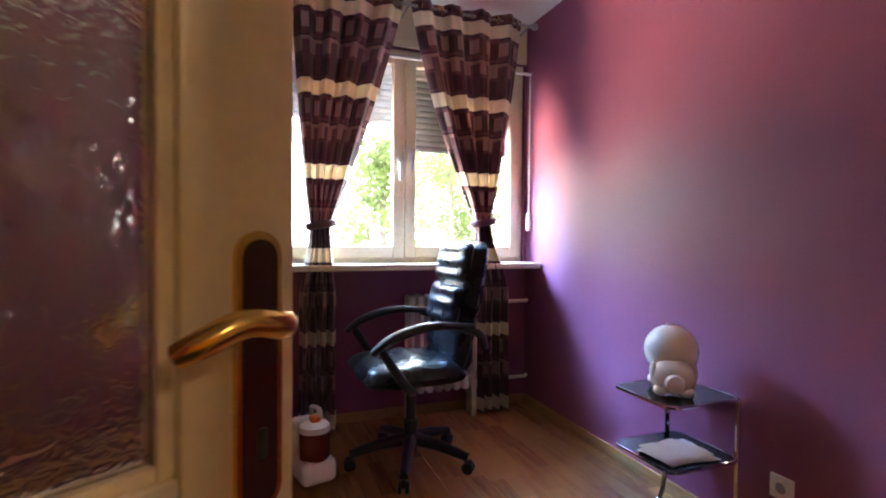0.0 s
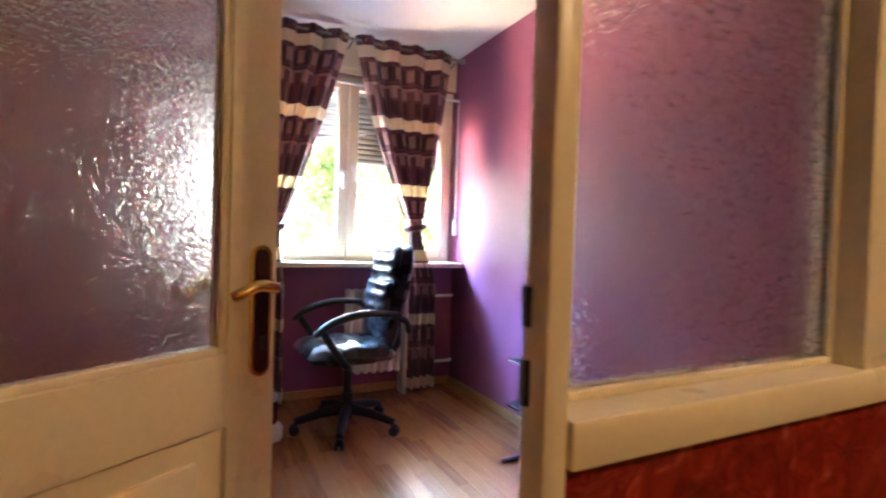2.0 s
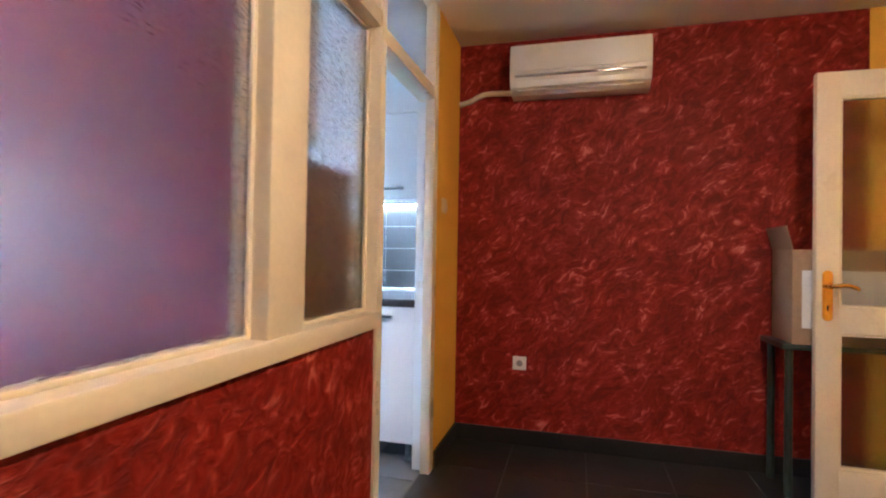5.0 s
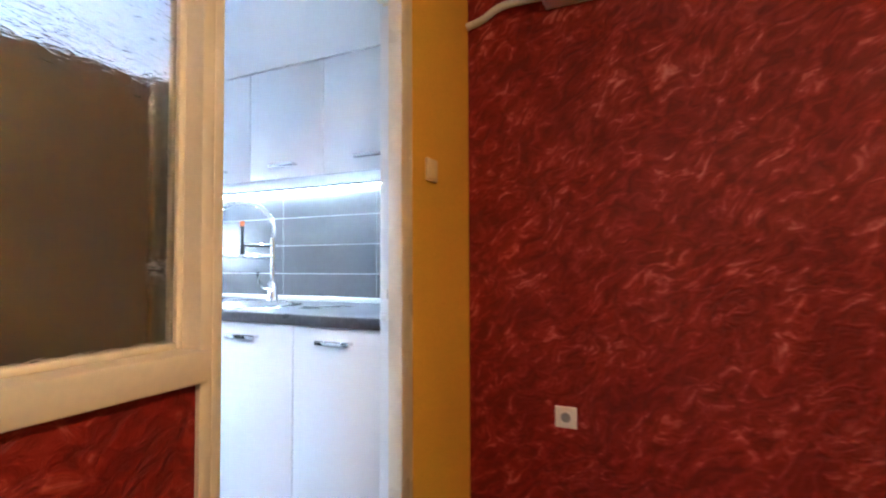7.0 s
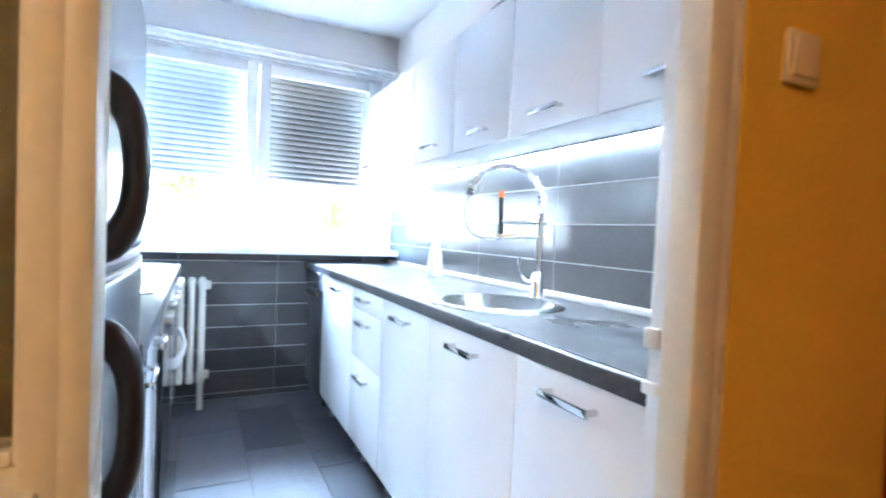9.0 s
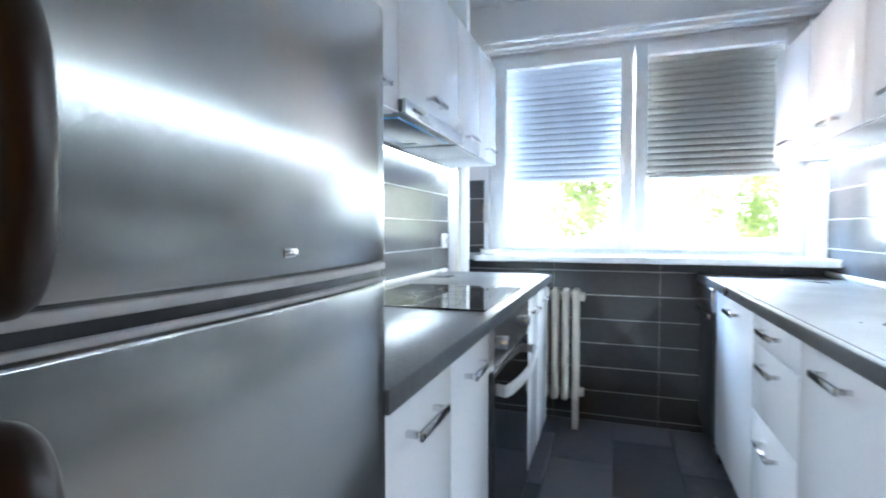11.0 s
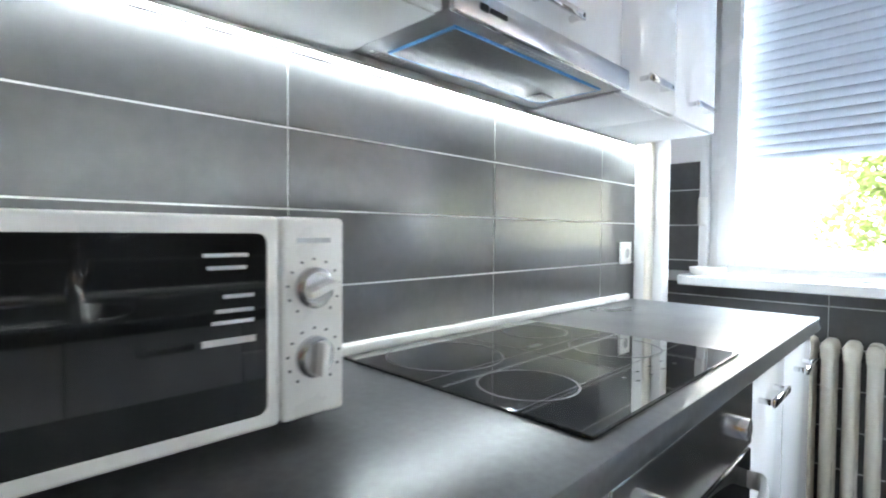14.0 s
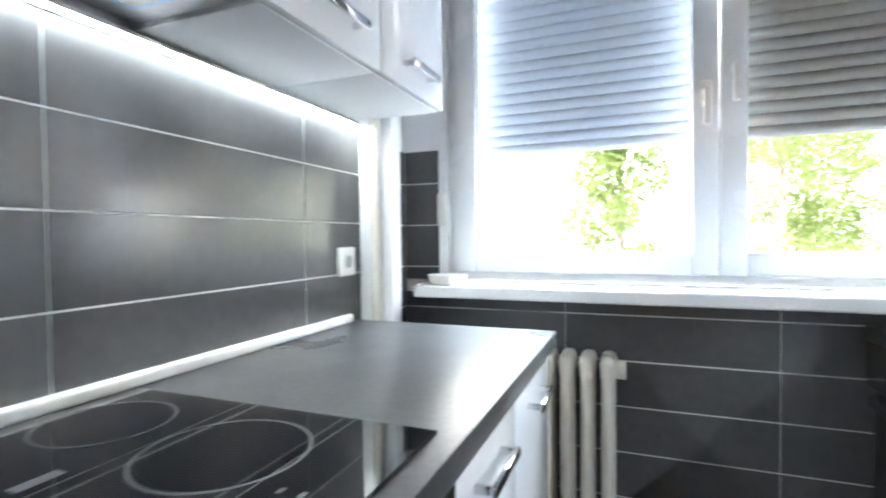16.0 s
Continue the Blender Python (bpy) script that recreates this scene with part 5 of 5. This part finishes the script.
pig = solid("piggy_bank", bm, CERAMIC, "glossy white ceramic piggy bank on the side table", "piggy bank", smooth=60)
ps = thing("paper_stack", (1.60, 0.47, 0.3055), "loose white papers on the lower glass shelf", "paper")
for k, (dx, dy, a) in enumerate(((0, 0, 4), (0.01, -0.012, -7), (-0.012, 0.01, 12), (0.004, 0.006, -2))):
    bm = bmesh.new()
    z = 0.3055 + 0.004 * k
    mm = pose(1.60 + dx, 0.47 + dy, z, 0, 0, a)
    rows = [[bm.verts.new(mm @ Vector((-0.105 + 0.021 * i, -0.075 + 0.0214 * j, 0.0016 * (1 + math.sin(1.3 * i + 2.1 * j + k)) * (0.4 + 0.3 * k)))) for j in range(8)] for i in range(11)]
    low = [[bm.verts.new(v.co - Vector((0, 0, 0.0012))) for v in r] for r in rows]
    for i in range(10):
        for j in range(7):
            bm.faces.new((rows[i][j], rows[i + 1][j], rows[i + 1][j + 1], rows[i][j + 1]))
            bm.faces.new((low[i][j], low[i][j + 1], low[i + 1][j + 1], low[i + 1][j]))
    part("sheet", bm, PAPER, ps)
socket((PW, 0.222, 0.26), -90, "white wall socket low on the plum wall")

vc = thing("vacuum_cleaner", (0.36, 1.32, 0), "white upright canister vacuum cleaner with a dark red dust bin", "vacuum cleaner")
vm = pose(0.36, 1.32, 0, 0, 0, 15)
part("body", boxed(-0.08, 0.08, -0.10, 0.13, 0.025, 0.13, 0.03, 4, m=vm), WHITE_PLASTIC, vc)
part("back_shell", boxed(-0.075, 0.075, 0.04, 0.12, 0.10, 0.275, 0.025, 4, m=vm), WHITE_PLASTIC, vc)
part("dust_bin", lathe(bmesh.new(), [(0, 0.115), (0.062, 0.115), (0.066, 0.13), (0.066, 0.235), (0.05, 0.25), (0, 0.25)], 24, vm @ pose(0, -0.025, 0)), surface("dark_red_clear_plastic", (0.16, 0.02, 0.015), 0.1, vary=0.05, bump=0), vc, "dark red see-through dust bin")
part("lid", lathe(bmesh.new(), [(0.068, 0.245), (0.066, 0.27), (0.045, 0.285), (0, 0.287)], 24, vm @ pose(0, -0.025, 0)), WHITE_PLASTIC, vc)
part("release_button", boxed(-0.02, 0.02, -0.05, 0.0, 0.283, 0.31, 0.008, m=vm), ORANGE, vc, "orange release button")
part("carry_handle", tube(bmesh.new(), [vm @ Vector(p) for p in smooth_path([(0.03, 0.09, 0.27), (0.03, 0.09, 0.31), (0.03, 0.0, 0.325), (0.03, -0.03, 0.29)], 5)], 0.011, 10), WHITE_PLASTIC, vc)
for s in (-1, 1):
    part("wheel", lathe(bmesh.new(), [(0, -0.014), (0.05, -0.014), (0.055, -0.008), (0.055, 0.008), (0.05, 0.014), (0, 0.014)], 24, vm @ pose(0.09 * s, 0.08, 0.055, 0, 90, 0)), BLACK_PLASTIC, vc)
bm = boxed(PW - 0.014, PW, PK, FAC, 0, 0.058, 0.004)
box(bm, -1.45, PW - 0.014, FAC - 0.014, FAC, 0, 0.058, 0.004)
setting("baseboard_oak", bm, OAK_TRIM, "oak skirting board along the plum walls")
bm = boxed(RED - 0.012, RED, -3.75, PH, 0, 0.095, 0.002)
box(bm, 3.345, RED - 0.012, PH - 0.012, PH, 0, 0.095, 0.002)
setting("baseboard_hall", bm, HALL_TILE, "black tile skirting in the hall")

# ---- outside ----
LEAF = see_through(surface("leaf", (0.15, 0.20, 0.075), 0.5, vary=0.3, scale=2.0, grain=20, bump=0.0), (0.45, 0.56, 0.22), 0.5)
BARK = surface("bark", (0.3, 0.26, 0.2), 0.9, vary=0.2, grain=20, bump=0.6)


def leaves(bm, centre, radius, count, rng, size=0.11):
    for _ in range(count):
        d = Vector((rng.gauss(0, 1), rng.gauss(0, 1), rng.gauss(0, 1))).normalized() * radius * rng.uniform(0.35, 1) ** 0.6
        p = Vector(centre) + d
        q = Euler((rng.uniform(0, 6.3), rng.uniform(-0.9, 0.9), rng.uniform(0, 6.3))).to_matrix()
        s = size * rng.uniform(0.6, 1.3)
        vs = [bm.verts.new(p + q @ Vector(c) * s) for c in ((-0.5, 0, 0), (0, -0.32, 0.05), (0.6, 0, 0), (0, 0.32, 0.05))]
        bm.faces.new(vs)


def tree(x, y, height, spread, seed, dense=420):
    rng = random.Random(seed)
    tr = thing("tree", (x, y, -0.8), "leafy green tree in bright daylight outside", "tree", "garden trees")
    trunk = bmesh.new()
    tube(trunk, [(x, y, -0.85), (x + 0.05, y, 0.2), (x - 0.03, y + 0.05, height * 0.5), (x, y, height * 0.8)], [0.10, 0.08, 0.06, 0.02], 10)
    crown = bmesh.new()
    for k in range(16):
        a = rng.uniform(0, 6.28)
        h = rng.uniform(0.1, 1.0) * height
        r = spread * rng.uniform(0.35, 1) * (1.1 - 0.5 * abs(h / height - 0.45))
        c = (x + r * math.cos(a), y + r * math.sin(a), h)
        tube(trunk, [(x, y, h * 0.7), ((x + c[0]) / 2, (y + c[1]) / 2, h * 0.9), c], [0.03, 0.02, 0.008], 6)
        leaves(crown, c, spread * rng.uniform(0.4, 0.65), dense, rng, 0.1)
    part("trunk", trunk, BARK, tr)
    part("crown", crown, LEAF, tr, smooth=None)


tree(2.5, 9.0, 2.9, 0.7, 3, 300)
# right-hand row, extended out of view to keep the glowing backdrop off the tiles
for x, y, height, spread, seed in ((5.9, 14.0, 4.6, 1.5, 8), (8.6, 14.6, 5.2, 1.7, 13), (11.2, 14.0, 5.0, 1.8, 5), (7.3, 17.5, 5.5, 1.8, 17), (13.8, 13.0, 5.0, 1.8, 29)):
    tree(x, y, height, spread, seed, 700)
setting("road", boxed(-300, 300, FAC + 0.4, 48.0, -0.81, -0.78), surface("pale_paving", (0.55, 0.54, 0.5), 0.8, vary=0.05, scale=1, grain=20), "pale sunlit paving along the house")
hedge, rng = bmesh.new(), random.Random(21)
for k in range(26):
    leaves(hedge, (3.6 + 0.55 * k, 12.5 + rng.uniform(-0.4, 0.4), 0.1 + rng.uniform(-0.3, 0.5)), 0.75, 130, rng, 0.16)
tagged(new("hedge", finish("hedge", hedge, LEAF)), "clipped green hedge at the far side of the lawn", "hedge", kind="stuff")

# glowing panel, added to brighten the outside and its reflections indoors
setting("backdrop", boxed(-120, 120, 70, 70.2, -1, 45), glow("backdrop_glow", (0.94, 0.98, 1.0), 1.4), "glowing white backdrop added to brighten the windows and their reflections")

# ---- floors and wall tiles, piece by piece ----
def slab_mesh(name, sx, sy, sz, material, bevel=0.0015):
    return finish(name, boxed(-sx / 2, sx / 2, -sy / 2, sy / 2, -sz, 0, bevel, 1), material)


floor = thing("floor_plum", (0.2, 0.5, 0), "oak strip parquet floor", "floor", kind="structure")
rng = random.Random(4)
PWID = 0.07
lengths = (0.32, 0.45, 0.56)
planks = {L: slab_mesh("plank", PWID - 0.0008, L - 0.0008, 0.012, OAK, 0.0006) for L in lengths}
x = PW - PWID / 2
rest = bmesh.new()
while x > -1.45:
    y = PK - rng.uniform(0, 0.4)
    while y < FAC:
        L = rng.choice(lengths)
        if x > 0.05 and y + L < FAC + 0.3:
            ob = piece("plank", planks[L], floor, (x - floor.location.x, y + L / 2 - floor.location.y, 0))
        else:
            box(rest, x - PWID / 2 + 0.0004, x + PWID / 2 - 0.0004, y, y + L - 0.0008, -0.012, 0)
        y += L
    x -= PWID
tagged(part("plank_field", rest, OAK, floor, smooth=None), kind="stuff")
floor = thing("floor_hall", (1.5, -2.4, 0), "black square floor tiles with pale joints", "floor", kind="structure")
T = 0.42
me = slab_mesh("floor_tile", T - 0.005, T - 0.005, 0.010, HALL_TILE)
for i in range(13):
    for j in range(7):
        x, y = RED - T / 2 - T * i, PH + 0.048 - T / 2 - T * j
        piece("floor_tile", me, floor, (x - 1.5, y + 2.4, 0))
setting("floor_hall_joints", boxed(-1.45, RED, -3.75, PK, -0.011, -0.0025), GROUT_GREY, "grey joints of the hall tiles")
floor = thing("floor_kitchen", (2.9, 0.5, 0), "grey rectangular kitchen floor tiles", "floor", kind="structure")
me = slab_mesh("floor_tile", 0.30 - 0.004, 0.60 - 0.004, 0.010, FLOOR_TILE)
me_half = slab_mesh("floor_tile", 0.30 - 0.004, 0.30 - 0.004, 0.010, FLOOR_TILE)
for i in range(7):
    x = KL + 0.02 + 0.30 * (i + 0.5)
    if i % 2:
        piece("floor_tile", me_half, floor, (x - 2.9, PH + 0.20 - 0.5, 0))
    for j in range(5):
        y = PH + 0.05 + 0.60 * (j + 0.5) + (0.3 if i % 2 else 0)
        piece("floor_tile", me, floor, (x - 2.9, y - 0.5, 0))
setting("floor_kitchen_joints", boxed(KL, KR, PK + 0.001, FAC, -0.011, -0.003), GROUT_DARK, "grey joints of the kitchen tiles")

TW = 0.59


def tiled(name, label, axis, plane, out, a0, a1, z0, z1, joint, TH=0.147, ZJ=1.333):
    """Tiles on a wall: axis is the way along it, out the side it faces."""
    w = thing(name, (0, 0, 0), label, "wall tiles", kind="structure")
    g0, g1 = sorted((plane, plane + out * 0.0078))
    dims = (g0, g1, a0, a1) if axis == "y" else (a0, a1, g0, g1)
    part("grout_bed", boxed(*dims, z0, z1), GROUT, w, "pale grout", None)
    k0 = math.floor((a0 - joint) / TW)
    cache = {}
    for k in range(k0, k0 + int((a1 - a0) / TW) + 3):
        lo, hi = max(a0, joint + k * TW), min(a1, joint + (k + 1) * TW)
        if hi - lo < 0.01:
            continue
        r0 = math.floor((z0 - ZJ) / TH)
        for r in range(r0, r0 + int((z1 - z0) / TH) + 3):
            za, zb = max(z0, ZJ + r * TH), min(z1, ZJ + (r + 1) * TH)
            if zb - za < 0.008:
                continue
            key = (round(hi - lo, 3), round(zb - za, 3))
            if key not in cache:
                s, h = key[0] - 0.0014, key[1] - 0.0032
                d = (-0.004, 0.004)
                bm = boxed(*d, -s / 2, s / 2, -h / 2, h / 2, 0.0008, 1) if axis == "y" else boxed(-s / 2, s / 2, *d, -h / 2, h / 2, 0.0008, 1)
                cache[key] = finish("tile", bm, TILE)
            c, z = (lo + hi) / 2, (za + zb) / 2
            piece("tile", cache[key], w, (plane + out * 0.0045, c, z) if axis == "y" else (c, plane + out * 0.0045, z))
    return w


tiled("wall_tiles_left", "anthracite backsplash tiles with pale joints", "y", KL, 1, -0.89, 1.675, CT - 0.02, UZ0, 0.228)
tiled("wall_tiles_left_end", "anthracite tiles in the window corner", "y", KL, 1, 1.735, FAC, 0, 1.45, 0.228)
tiled("wall_tiles_right", "anthracite backsplash tiles behind the sink", "y", KR, -1, PK + 0.006, FAC, CT - 0.02, UZ0, 0.10)
tiled("wall_tiles_window", "anthracite tiles below the kitchen window", "x", FAC, -1, KL + 0.009, KR - 0.009, 0, 0.951, 2.535, 0.1425, 0.895)
tiled("wall_tiles_window_side", "anthracite tiles beside the kitchen window", "x", FAC, -1, KL + 0.009, 2.10, 0.992, 1.45, 2.535)
